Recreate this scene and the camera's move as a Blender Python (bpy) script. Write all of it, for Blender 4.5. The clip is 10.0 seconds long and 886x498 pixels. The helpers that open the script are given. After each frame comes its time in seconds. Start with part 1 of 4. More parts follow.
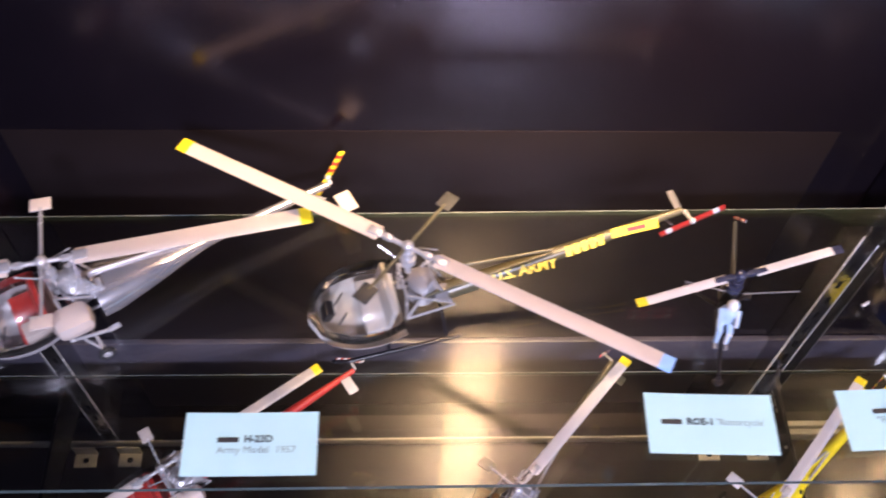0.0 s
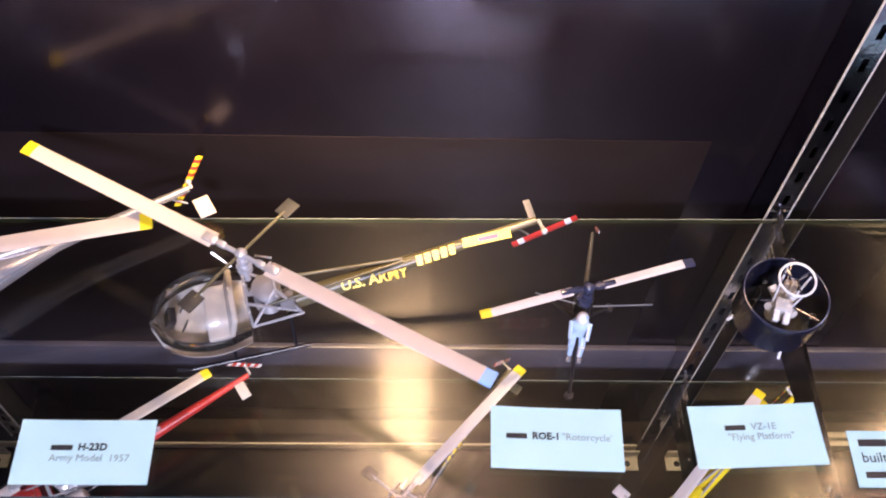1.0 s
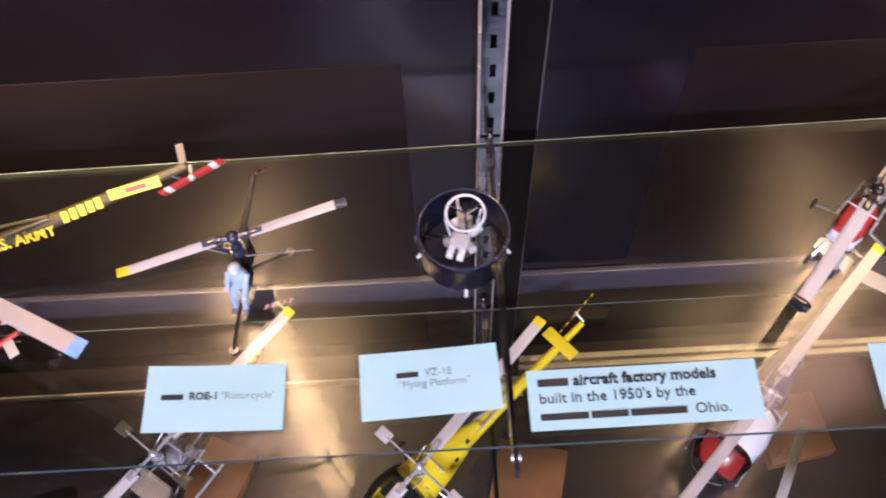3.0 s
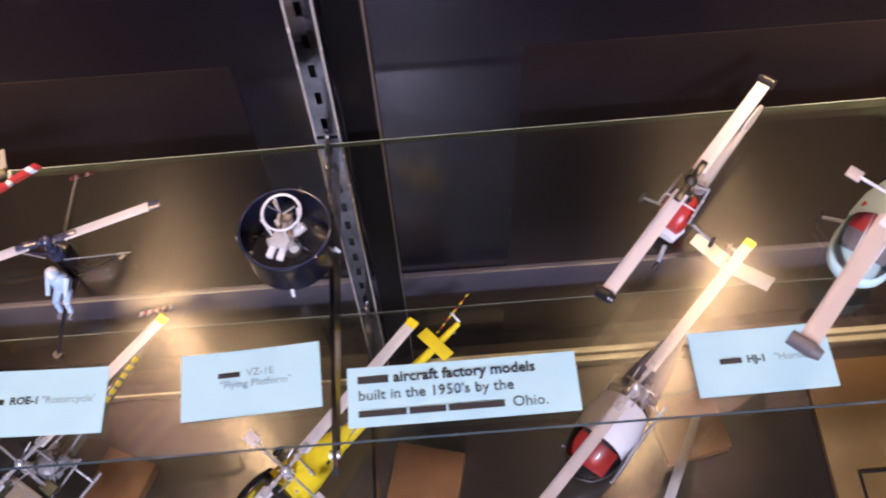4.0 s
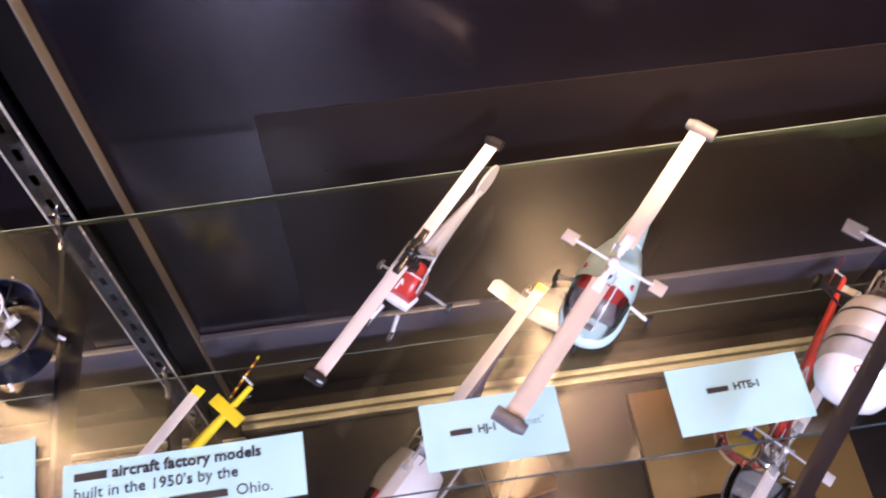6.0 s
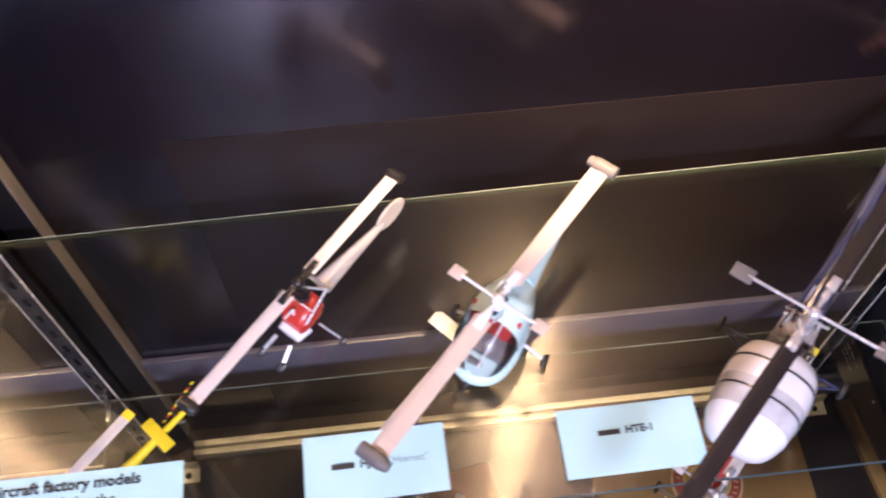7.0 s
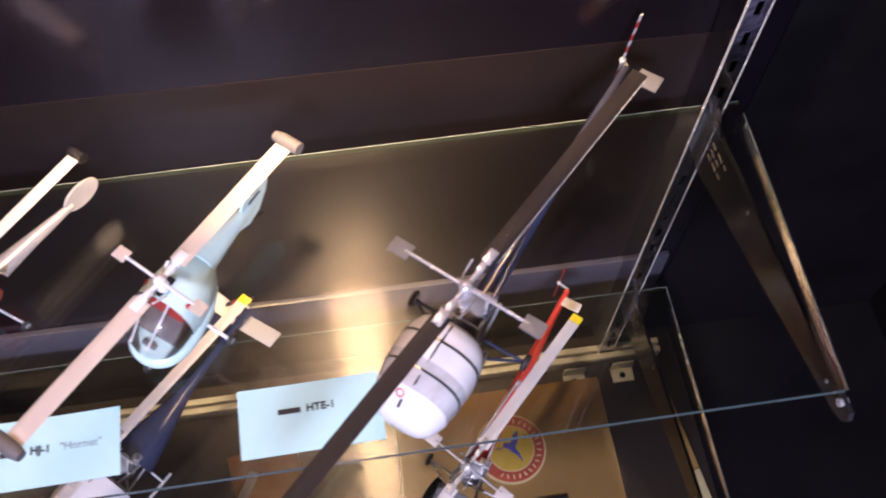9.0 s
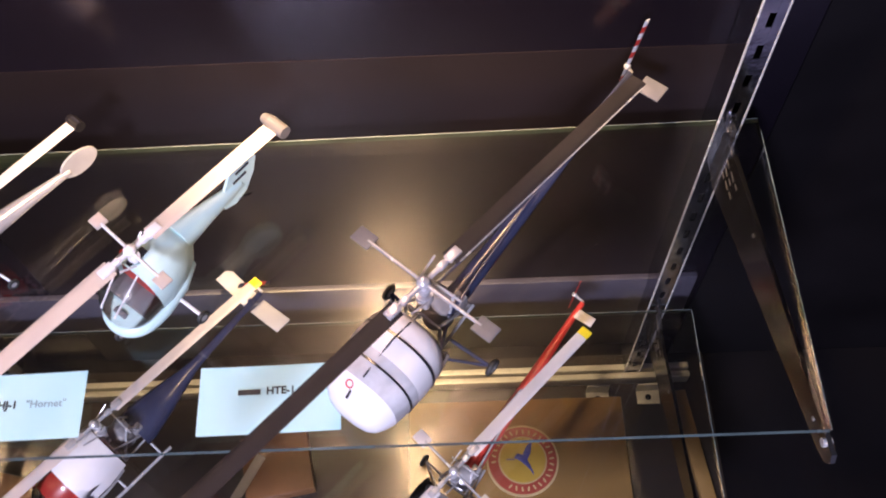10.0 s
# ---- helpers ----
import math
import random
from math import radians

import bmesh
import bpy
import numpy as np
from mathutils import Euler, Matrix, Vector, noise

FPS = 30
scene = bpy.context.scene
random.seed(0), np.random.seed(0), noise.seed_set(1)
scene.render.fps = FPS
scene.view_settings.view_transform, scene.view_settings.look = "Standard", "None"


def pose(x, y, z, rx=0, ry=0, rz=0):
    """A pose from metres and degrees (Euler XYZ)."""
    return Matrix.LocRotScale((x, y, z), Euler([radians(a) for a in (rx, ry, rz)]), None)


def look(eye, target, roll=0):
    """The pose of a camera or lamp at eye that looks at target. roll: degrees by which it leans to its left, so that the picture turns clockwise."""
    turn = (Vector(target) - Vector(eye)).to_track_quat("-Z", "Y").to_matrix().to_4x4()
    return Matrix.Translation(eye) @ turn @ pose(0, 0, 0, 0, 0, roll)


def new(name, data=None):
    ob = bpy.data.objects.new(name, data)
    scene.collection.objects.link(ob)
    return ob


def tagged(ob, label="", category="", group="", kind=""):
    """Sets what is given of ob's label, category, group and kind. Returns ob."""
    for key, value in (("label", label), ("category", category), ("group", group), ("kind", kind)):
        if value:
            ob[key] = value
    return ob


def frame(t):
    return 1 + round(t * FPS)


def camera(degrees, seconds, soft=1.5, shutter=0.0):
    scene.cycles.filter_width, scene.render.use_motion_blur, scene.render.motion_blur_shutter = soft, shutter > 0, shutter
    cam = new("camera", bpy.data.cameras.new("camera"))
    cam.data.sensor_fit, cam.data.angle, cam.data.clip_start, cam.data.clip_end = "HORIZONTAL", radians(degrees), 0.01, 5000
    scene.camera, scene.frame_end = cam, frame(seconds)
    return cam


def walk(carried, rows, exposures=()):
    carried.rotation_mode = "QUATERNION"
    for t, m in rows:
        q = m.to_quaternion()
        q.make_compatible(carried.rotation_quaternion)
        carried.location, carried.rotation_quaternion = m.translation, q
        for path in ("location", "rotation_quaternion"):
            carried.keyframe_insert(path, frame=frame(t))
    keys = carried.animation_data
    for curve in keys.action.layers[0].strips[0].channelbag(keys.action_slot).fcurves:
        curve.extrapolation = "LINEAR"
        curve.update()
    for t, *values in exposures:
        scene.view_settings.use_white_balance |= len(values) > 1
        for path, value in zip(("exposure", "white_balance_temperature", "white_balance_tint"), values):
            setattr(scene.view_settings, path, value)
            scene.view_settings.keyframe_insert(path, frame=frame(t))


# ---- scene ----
cam = camera(50.5, 10.0, soft=1.9, shutter=0.5)
PATH = [
    (0, (-0.034, 0.035, 1.498), (0.044, 1.100, -0.146), 3.4),
    (0.5, (0.036, 0.036, 1.500), (0.105, 1.100, -0.130), 2.5),
    (1, (0.079, 0.045, 1.496), (0.133, 1.100, -0.138), 3.1),
    (1.5, (0.104, 0.075, 1.480), (0.199, 1.100, -0.121), 3.0),
    (2, (0.194, 0.075, 1.489), (0.320, 1.100, -0.255), 3.5),
    (2.2, (0.222, 0.077, 1.484), (0.329, 1.100, -0.310), 2.9),
    (3.3, (0.355, 0.082, 1.466), (0.346, 0.997, -0.313), -3.7),
    (3.5, (0.376, 0.077, 1.469), (0.386, 0.997, -0.307), -3.1),
    (4, (0.431, 0.066, 1.463), (0.453, 1.01, -0.3), -3.1),
    (4.5, (0.454, 0.095, 1.46), (0.505, 1.031, -0.307), -2.4),
    (5, (0.454, 0.119, 1.452), (0.609, 1.01, -0.332), 0.7),
    (5.5, (0.512, 0.107, 1.464), (0.696, 1.001, -0.315), 2.2),
    (5.7, (0.538, 0.1, 1.468), (0.72, 1.015, -0.301), 2.1),
    (7, (0.662, 0.086, 1.466), (0.751, 1.100, -0.255), -1.3),
    (7.5, (0.711, 0.079, 1.456), (0.805, 1.068, -0.28), -0.1),
    (8, (0.71, 0.077, 1.454), (0.825, 1.058, -0.285), -0.6),
    (8.5, (0.747, 0.072, 1.455), (0.955, 1.021, -0.294), 2.1),
    (9, (0.834, 0.072, 1.461), (1.014, 1.019, -0.291), 2.4),
    (9.5, (0.869, 0.071, 1.455), (0.962, 1.046, -0.289), 0.1),
    (10, (0.909, 0.064, 1.448), (0.888, 1.044, -0.296), -3.2),
]
walk(cam, [(t, look(eye, target, roll)) for t, eye, target, roll in PATH], exposures=[(0, 0.02), (2, 0.08), (3.5, -0.24), (4.5, -0.06), (5.5, 0.06), (7, 0.10), (8.5, 0.02), (10, 0.06)])


# ---- light ----
world = bpy.data.worlds.new("world")
scene.world = world
world.use_nodes = True
world.node_tree.nodes["Background"].inputs[0].default_value = (0.55, 0.5, 0.75, 1)
world.node_tree.nodes["Background"].inputs[1].default_value = 0.008


def lamp(name, place, target, size, watts, colour, spread=180):
    data = bpy.data.lights.new(name, "AREA")
    data.shape, data.size, data.energy, data.color = "DISK", size, watts, colour
    data.spread = radians(spread)
    ob = new(name, data)
    ob.matrix_world = look(place, target)
    return ob


KEY = (0.30, -1.95, 2.72)
AIM = (0.5, 0.35, 0.8)
lamp("room_light", KEY, AIM, 0.55, 128.0, (0.94, 0.93, 1.24))
ROOF_Z = 2.2
STRIP_Y, STRIP_Z0, STRIP_Z1 = 0.365, 1.44, 2.00


def added_strip_lamp(x, watts):
    """Upright warm strip light, added out of view to streak the back wall."""
    data = bpy.data.lights.new("added_strip_light", "AREA")
    data.shape, data.size, data.size_y, data.energy, data.color = "RECTANGLE", 0.070, STRIP_Z1 - STRIP_Z0, watts, (1.0, 0.65, 0.35)
    z = (STRIP_Z0 + STRIP_Z1) / 2
    ob = new("added_strip_light", data)
    ob.matrix_world = look((x, STRIP_Y, z), (x, 0.495, z))
    return ob


STRIP_X = (0.065, 0.825)
for x in STRIP_X:
    added_strip_lamp(x, 370.0)


# ---- materials ----
def mat(name, colour, rough=0.5, metal=0.0, vary=0.15, scale=60.0, bump=0.05, spec=0.5, coat=0.0, fine=900.0, ior=1.5, tint=None):
    """Principled surface with cloudy colour change at one scale, fine grain and relief at another."""
    m = bpy.data.materials.new(name)
    m.use_nodes = True
    nt = m.node_tree
    b = nt.nodes["Principled BSDF"]
    b.inputs["Metallic"].default_value = metal
    b.inputs["Specular IOR Level"].default_value = spec
    b.inputs["Coat Weight"].default_value = coat
    b.inputs["IOR"].default_value = ior
    if tint:
        b.inputs["Specular Tint"].default_value = tint + (1,)
    tc = nt.nodes.new("ShaderNodeTexCoord")
    info = nt.nodes.new("ShaderNodeObjectInfo")
    add = nt.nodes.new("ShaderNodeVectorMath")
    nt.links.new(tc.outputs["Object"], add.inputs[0])
    nt.links.new(info.outputs["Random"], add.inputs[1])
    n1 = nt.nodes.new("ShaderNodeTexNoise")
    n1.inputs["Scale"].default_value, n1.inputs["Detail"].default_value = scale, 6
    n2 = nt.nodes.new("ShaderNodeTexNoise")
    n2.inputs["Scale"].default_value, n2.inputs["Detail"].default_value = fine, 3
    for n in (n1, n2):
        nt.links.new(add.outputs[0], n.inputs["Vector"])
    ramp = nt.nodes.new("ShaderNodeValToRGB")
    ramp.color_ramp.elements[0].position, ramp.color_ramp.elements[1].position = 0.3, 0.72
    ramp.color_ramp.elements[0].color = tuple(c * (1 - vary) for c in colour) + (1,)
    ramp.color_ramp.elements[1].color = tuple(min(1, c * (1 + vary)) for c in colour) + (1,)
    nt.links.new(n1.outputs["Fac"], ramp.inputs["Fac"])
    nt.links.new(ramp.outputs["Color"], b.inputs["Base Color"])
    mr = nt.nodes.new("ShaderNodeMapRange")
    mr.inputs["To Min"].default_value = max(0.02, rough * 0.8)
    mr.inputs["To Max"].default_value = min(1.0, rough * 1.2)
    nt.links.new(n1.outputs["Fac"], mr.inputs["Value"])
    nt.links.new(mr.outputs[0], b.inputs["Roughness"])
    bp = nt.nodes.new("ShaderNodeBump")
    bp.inputs["Strength"].default_value, bp.inputs["Distance"].default_value = bump, 0.0006
    nt.links.new(n2.outputs["Fac"], bp.inputs["Height"])
    nt.links.new(bp.outputs["Normal"], b.inputs["Normal"])
    return m


def clear(name, tint, film=0.03, film_rough=0.3, ior=1.5):
    """Thin clear sheet: lets light through, mirrors by its Fresnel gloss, with a faint dusty film."""
    m = bpy.data.materials.new(name)
    m.use_nodes = True
    nt = m.node_tree
    nt.nodes.clear()
    out = nt.nodes.new("ShaderNodeOutputMaterial")
    tr = nt.nodes.new("ShaderNodeBsdfTransparent")
    tr.inputs["Color"].default_value = tint + (1,)
    g1 = nt.nodes.new("ShaderNodeBsdfGlossy")
    g1.inputs["Roughness"].default_value = 0.015
    g2 = nt.nodes.new("ShaderNodeBsdfGlossy")
    g2.inputs["Roughness"].default_value = film_rough
    fr = nt.nodes.new("ShaderNodeFresnel")
    fr.inputs["IOR"].default_value = ior
    a = nt.nodes.new("ShaderNodeMixShader")
    nt.links.new(fr.outputs[0], a.inputs[0])
    nt.links.new(tr.outputs[0], a.inputs[1])
    nt.links.new(g1.outputs[0], a.inputs[2])
    c = nt.nodes.new("ShaderNodeMixShader")
    dust = nt.nodes.new("ShaderNodeTexNoise")
    dust.inputs["Scale"].default_value, dust.inputs["Detail"].default_value = 14, 8
    tc = nt.nodes.new("ShaderNodeTexCoord")
    nt.links.new(tc.outputs["Object"], dust.inputs["Vector"])
    mr = nt.nodes.new("ShaderNodeMapRange")
    mr.inputs["To Min"].default_value, mr.inputs["To Max"].default_value = film * 0.5, film * 1.5
    nt.links.new(dust.outputs["Fac"], mr.inputs["Value"])
    nt.links.new(mr.outputs[0], c.inputs[0])
    nt.links.new(a.outputs[0], c.inputs[1])
    nt.links.new(g2.outputs[0], c.inputs[2])
    nt.links.new(c.outputs[0], out.inputs["Surface"])
    return m


WALL = mat("black_satin_laminate", (0.0036, 0.0028, 0.0052), 0.19, 0, 0.3, 5, 0.012, 0.42, tint=(0.95, 0.82, 1.0))
PANEL = mat("brown_satin_panel", (0.0085, 0.0063, 0.0074), 0.30, 0, 0.25, 7, 0.02, 0.15, tint=(1.0, 0.86, 0.92))
BAND = mat("grey_painted_strip", (0.046, 0.042, 0.060), 0.42, 0, 0.2, 12, 0.03)
DECK = mat("dark_stained_wood", (0.020, 0.014, 0.011), 0.35, 0, 0.5, 9, 0.08)
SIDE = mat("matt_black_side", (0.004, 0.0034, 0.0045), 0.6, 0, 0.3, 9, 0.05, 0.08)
ROOM = mat("dark_plaster", (0.05, 0.048, 0.055), 0.8, 0, 0.2, 3, 0.05)
# Unseen floor; its purple blotches are added to cloud the back wall's reflection.
REFLECTED_FLOOR = mat("unseen_purple_floor", (0.30, 0.27, 0.37), 0.9, 0, 0.5, 3.2, 0.3)
STEEL = mat("zinc_steel", (0.34, 0.34, 0.39), 0.13, 1, 0.35, 45, 0.25, fine=160.0)
DARKSTEEL = mat("grey_bracket_steel", (0.055, 0.055, 0.062), 0.20, 0.7, 0.2, 60, 0.06)
ALU = mat("brushed_aluminium", (0.70, 0.68, 0.63), 0.42, 0.15, 0.15, 150, 0.08)
CHROME = mat("bright_metal", (0.66, 0.65, 0.68), 0.26, 0.55, 0.1, 120, 0.02)
SILVER = mat("silver_paint", (0.62, 0.60, 0.64), 0.26, 0.5, 0.12, 80, 0.03)
GLASS = clear("shelf_glass", (0.985, 0.995, 0.99), 0.012, 0.22)
CANOPY = clear("clear_canopy", (0.92, 0.92, 0.91), 0.03, 0.35, 1.35)
# Glass edge colours: light and dark by facing are put into them.
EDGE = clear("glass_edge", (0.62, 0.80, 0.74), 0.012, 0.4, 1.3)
EDGER = mat("glass_edge_rear_darkened", (0.018, 0.032, 0.030), 0.5, 0, 0.3, 40, 0.02, 0.2)
EDGE_GLINT = mat("glass_edge_glint", (0.19, 0.225, 0.23), 0.22, 0, 0.5, 25, 0.03, 0.8)
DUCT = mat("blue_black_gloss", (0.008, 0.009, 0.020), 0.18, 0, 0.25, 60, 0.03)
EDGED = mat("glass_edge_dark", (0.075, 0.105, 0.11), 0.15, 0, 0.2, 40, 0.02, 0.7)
CARD = mat("pale_blue_card", (0.41, 0.655, 0.73), 0.75, 0, 0.02, 30, 0.04)
INK = mat("black_ink", (0.015, 0.015, 0.02), 0.7, 0, 0.1, 200, 0.0)
GREYINK = mat("grey_ink", (0.22, 0.30, 0.34), 0.7, 0, 0.1, 200, 0.0)
BLADE = mat("cream_blade_plastic", (0.50, 0.43, 0.40), 0.42, 0, 0.05, 50, 0.05)
BLADEW = mat("white_blade_plastic", (0.58, 0.53, 0.53), 0.42, 0, 0.05, 50, 0.05)
BLADED = mat("dark_blade_plastic", (0.012, 0.0095, 0.0115), 0.60, 0, 0.25, 50, 0.05, 0.2)
YELLOW = mat("yellow_paint", (0.80, 0.62, 0.02), 0.38, 0, 0.08, 60, 0.04)
BLUE = mat("blue_paint", (0.22, 0.42, 0.85), 0.38, 0, 0.06, 60, 0.04)
# Grey mottling paints the reflections on the cabin glazing.
GLAZE = mat("glazing_painted_reflections", (0.50, 0.49, 0.52), 0.10, 0, 0.30, 55, 0.03)
POLISHED = mat("polished_aluminium", (0.60, 0.58, 0.62), 0.20, 0.75, 0.15, 60, 0.05)
NAVY = mat("navy_gloss_paint", (0.034, 0.038, 0.075), 0.22, 0.1, 0.2, 60, 0.04, 0.6)
RED = mat("red_paint", (0.46, 0.034, 0.028), 0.32, 0, 0.12, 50, 0.04)
WHITE = mat("white_paint", (0.76, 0.74, 0.77), 0.16, 0, 0.05, 40, 0.03)
MINT = mat("pale_mint_paint", (0.58, 0.78, 0.78), 0.30, 0, 0.05, 40, 0.03)
OLIVE = mat("olive_drab_paint", (0.085, 0.075, 0.042), 0.34, 0, 0.2, 50, 0.05)
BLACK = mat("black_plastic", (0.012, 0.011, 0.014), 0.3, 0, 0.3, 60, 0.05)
RUBBER = mat("black_rubber", (0.018, 0.018, 0.019), 0.6, 0, 0.2, 90, 0.08)
GREYP = mat("grey_plastic", (0.20, 0.19, 0.20), 0.4, 0, 0.12, 70, 0.05)
GREYW = mat("satin_grey_white_paint", (0.36, 0.35, 0.37), 0.4, 0, 0.1, 60, 0.04)
PADG = mat("dull_dark_grey_paint", (0.115, 0.110, 0.122), 0.5, 0, 0.15, 60, 0.05, 0.3)
TAN = mat("tan_seat_plastic", (0.42, 0.33, 0.25), 0.5, 0, 0.12, 70, 0.05)
LINEN = mat("pale_grey_seat_plastic", (0.52, 0.49, 0.47), 0.45, 0, 0.12, 70, 0.05)
FIGBLUE = mat("pale_blue_figure_plastic", (0.42, 0.55, 0.75), 0.45, 0, 0.1, 90, 0.05)
OAK = mat("varnished_board", (0.22, 0.125, 0.042), 0.30, 0, 0.14, 14, 0.08)
OAKD = mat("orange_wood", (0.20, 0.085, 0.030), 0.35, 0, 0.25, 18, 0.08)
EMRED = mat("emblem_red", (0.30, 0.042, 0.03), 0.4, 0, 0.1, 50, 0.02)
EMCREAM = mat("emblem_cream", (0.46, 0.36, 0.20), 0.4, 0, 0.1, 50, 0.02)
EMOCHRE = mat("emblem_ochre", (0.42, 0.28, 0.04), 0.4, 0, 0.1, 50, 0.02)
EMBLUE = mat("emblem_blue", (0.04, 0.05, 0.30), 0.4, 0, 0.1, 50, 0.02)


# ---- mesh helpers ----
def mesh_object(name, bm, material, smooth=True):
    me = bpy.data.meshes.new(name)
    bmesh.ops.recalc_face_normals(bm, faces=bm.faces)
    bm.to_mesh(me)
    bm.free()
    for m in material if isinstance(material, (list, tuple)) else (material,):
        me.materials.append(m)
    if smooth:
        for p in me.polygons:
            p.use_smooth = True
        me.set_sharp_from_angle(angle=radians(38))
    return new(name, me)


def part(name, bm, material, parent, label="", smooth=True):
    ob = mesh_object(name, bm, material, smooth)
    ob.parent = parent
    if label:
        ob["label"] = label
    return ob


def thing(name, label, category, m, group=""):
    ob = new(name)
    ob.empty_display_size = 0.02
    ob.matrix_world = m
    return tagged(ob, label, category, group)


def box(bm, centre, size, rot=None, bevel=0.0, index=0):
    r = bmesh.ops.create_cube(bm, size=1.0, matrix=Matrix.Translation(centre) @ (rot or Matrix()) @ Matrix.Diagonal((*size, 1)))
    fs = {f for v in r["verts"] for f in v.link_faces}
    for f in fs:
        f.material_index = index
    if bevel:
        es = list({e for f in fs for e in f.edges})
        bmesh.ops.bevel(bm, geom=es, offset=bevel, segments=2, affect="EDGES", profile=0.5)
    return bm


def rod(bm, a, b, r, r2=None, seg=10):
    a, b = Vector(a), Vector(b)
    d = b - a
    m = Matrix.Translation((a + b) / 2) @ d.to_track_quat("Z", "Y").to_matrix().to_4x4()
    bmesh.ops.create_cone(bm, cap_ends=True, segments=seg, radius1=r, radius2=r if r2 is None else r2, depth=d.length, matrix=m)
    return bm


def ball(bm, c, r, seg=12):
    s = r if isinstance(r, (tuple, list)) else (r, r, r)
    bmesh.ops.create_uvsphere(bm, u_segments=seg, v_segments=max(6, seg * 2 // 3), radius=1, matrix=Matrix.Translation(c) @ Matrix.Diagonal((*s, 1)))
    return bm


def torus(bm, centre, big, small, rot=None, seg=32, ring=8):
    rot = rot or Matrix()
    rows = []
    for i in range(seg):
        a = 2 * math.pi * i / seg
        rows.append([bm.verts.new(Matrix.Translation(centre) @ rot @ Vector(((big + small * math.cos(b)) * math.cos(a), (big + small * math.cos(b)) * math.sin(a), small * math.sin(b))))
                     for b in (2 * math.pi * k / ring for k in range(ring))])
    for i in range(seg):
        for k in range(ring):
            bm.faces.new((rows[i][k], rows[(i + 1) % seg][k], rows[(i + 1) % seg][(k + 1) % ring], rows[i][(k + 1) % ring]))
    return bm


def loft(bm, rings, seg=20, power=2.0, caps=True, half=None):
    """Skin through cross sections (x, y, z, half width, half height) along x. half: 'top' or 'bottom' arc only."""
    rows = []
    for x, y, z, w, h in rings:
        row = []
        n = seg if half is None else seg // 2 + 1
        for k in range(n):
            if half is None:
                a = 2 * math.pi * k / seg
            else:
                a = math.pi * k / (n - 1) * (1 if half == "top" else -1)
            c, s = math.cos(a), math.sin(a)
            row.append(bm.verts.new((x, y + w * math.copysign(abs(c) ** (2 / power), c), z + h * math.copysign(abs(s) ** (2 / power), s))))
        rows.append(row)
    n = len(rows[0])
    for i in range(len(rows) - 1):
        for k in range(n if half is None else n - 1):
            bm.faces.new((rows[i][k], rows[i][(k + 1) % n], rows[i + 1][(k + 1) % n], rows[i + 1][k]))
    if caps and half is None:
        for row in (rows[0], rows[-1]):
            bm.faces.new(row)
    return bm


def lathe(bm, centre, prof, seg=20):
    """Turned body from (radius, height) pairs."""
    rows = [[bm.verts.new((centre[0] + r * math.cos(a), centre[1] + r * math.sin(a), z)) for r, z in prof] for a in (2 * math.pi * k / seg for k in range(seg))]
    for i in range(seg):
        for k in range(len(prof) - 1):
            bm.faces.new((rows[i][k], rows[(i + 1) % seg][k], rows[(i + 1) % seg][k + 1], rows[i][k + 1]))
    return bm


def turned(deg):
    return Matrix.Rotation(radians(deg), 4, "Z")


def at(x, y, z, heading):
    """Pose of a model whose nose (+x) points to heading."""
    return Matrix.Translation((x, y, z)) @ turned(heading)


def airfoil(bm, r0, r1, chord, z0, z1, az, twist=4.0, taper=1.0):
    """A rotor blade from radius r0 to r1 along azimuth az."""
    rows = []
    prof = ((-0.5, 0.0), (-0.42, 0.055), (-0.15, 0.075), (0.2, 0.045), (0.5, 0.0), (0.2, -0.02), (-0.15, -0.035), (-0.42, -0.035))
    for i in range(5):
        f = i / 4
        r, z = r0 + (r1 - r0) * f, z0 + (z1 - z0) * f
        c = chord * (1 + (taper - 1) * f)
        tw = radians(twist * (1 - f))
        row = []
        for u, v in prof:
            y, w = u * c, v * c
            row.append(bm.verts.new(turned(az) @ Vector((r, y * math.cos(tw), z + w - y * math.sin(tw)))))
        rows.append(row)
    n = len(prof)
    for i in range(4):
        for k in range(n):
            bm.faces.new((rows[i][k], rows[i][(k + 1) % n], rows[i + 1][(k + 1) % n], rows[i + 1][k]))
    bm.faces.new(rows[0]), bm.faces.new(rows[-1])
    return bm


def B():
    return bmesh.new()


def polar(r, az, z):
    return Vector((r * math.cos(radians(az)), r * math.sin(radians(az)), z))


# ---- the display case ----
def block(name, x0, x1, y0, y1, z0, z1, material, label, category="", bevel=0.0, kind="structure"):
    ob = mesh_object(name, box(B(), ((x0 + x1) / 2, (y0 + y1) / 2, (z0 + z1) / 2), (x1 - x0, y1 - y0, z1 - z0), bevel=bevel), material, bevel > 0)
    return tagged(ob, label, category, kind=kind)


XL, XR = -1.25, 1.46
WY = 0.495
# Back wall and deck are split so that their right ends are darker.
block("wall_back_end", 1.1600, XR, WY - 0.001, WY + 0.03, 0.36, ROOF_Z, SIDE, "darker end of the back wall beyond the last upright", "wall")
block("wall_back", XL, 1.1598, WY, WY + 0.03, 0.36, ROOF_Z, WALL, "black satin laminate back wall of the display case", "wall")
block("wall_left", XL - 0.03, XL, -0.02, WY + 0.03, 0.0, ROOF_Z, SIDE, "dark side wall of the display case", "wall")
block("wall_right", XR, XR + 0.03, -0.02, WY + 0.03, 0.0, ROOF_Z, SIDE, "dark side wall of the display case", "wall")
block("floor_end", 1.1992, XR, -0.02, WY - 0.0015, 0.37, 0.409, SIDE, "darker end of the deck", "floor")
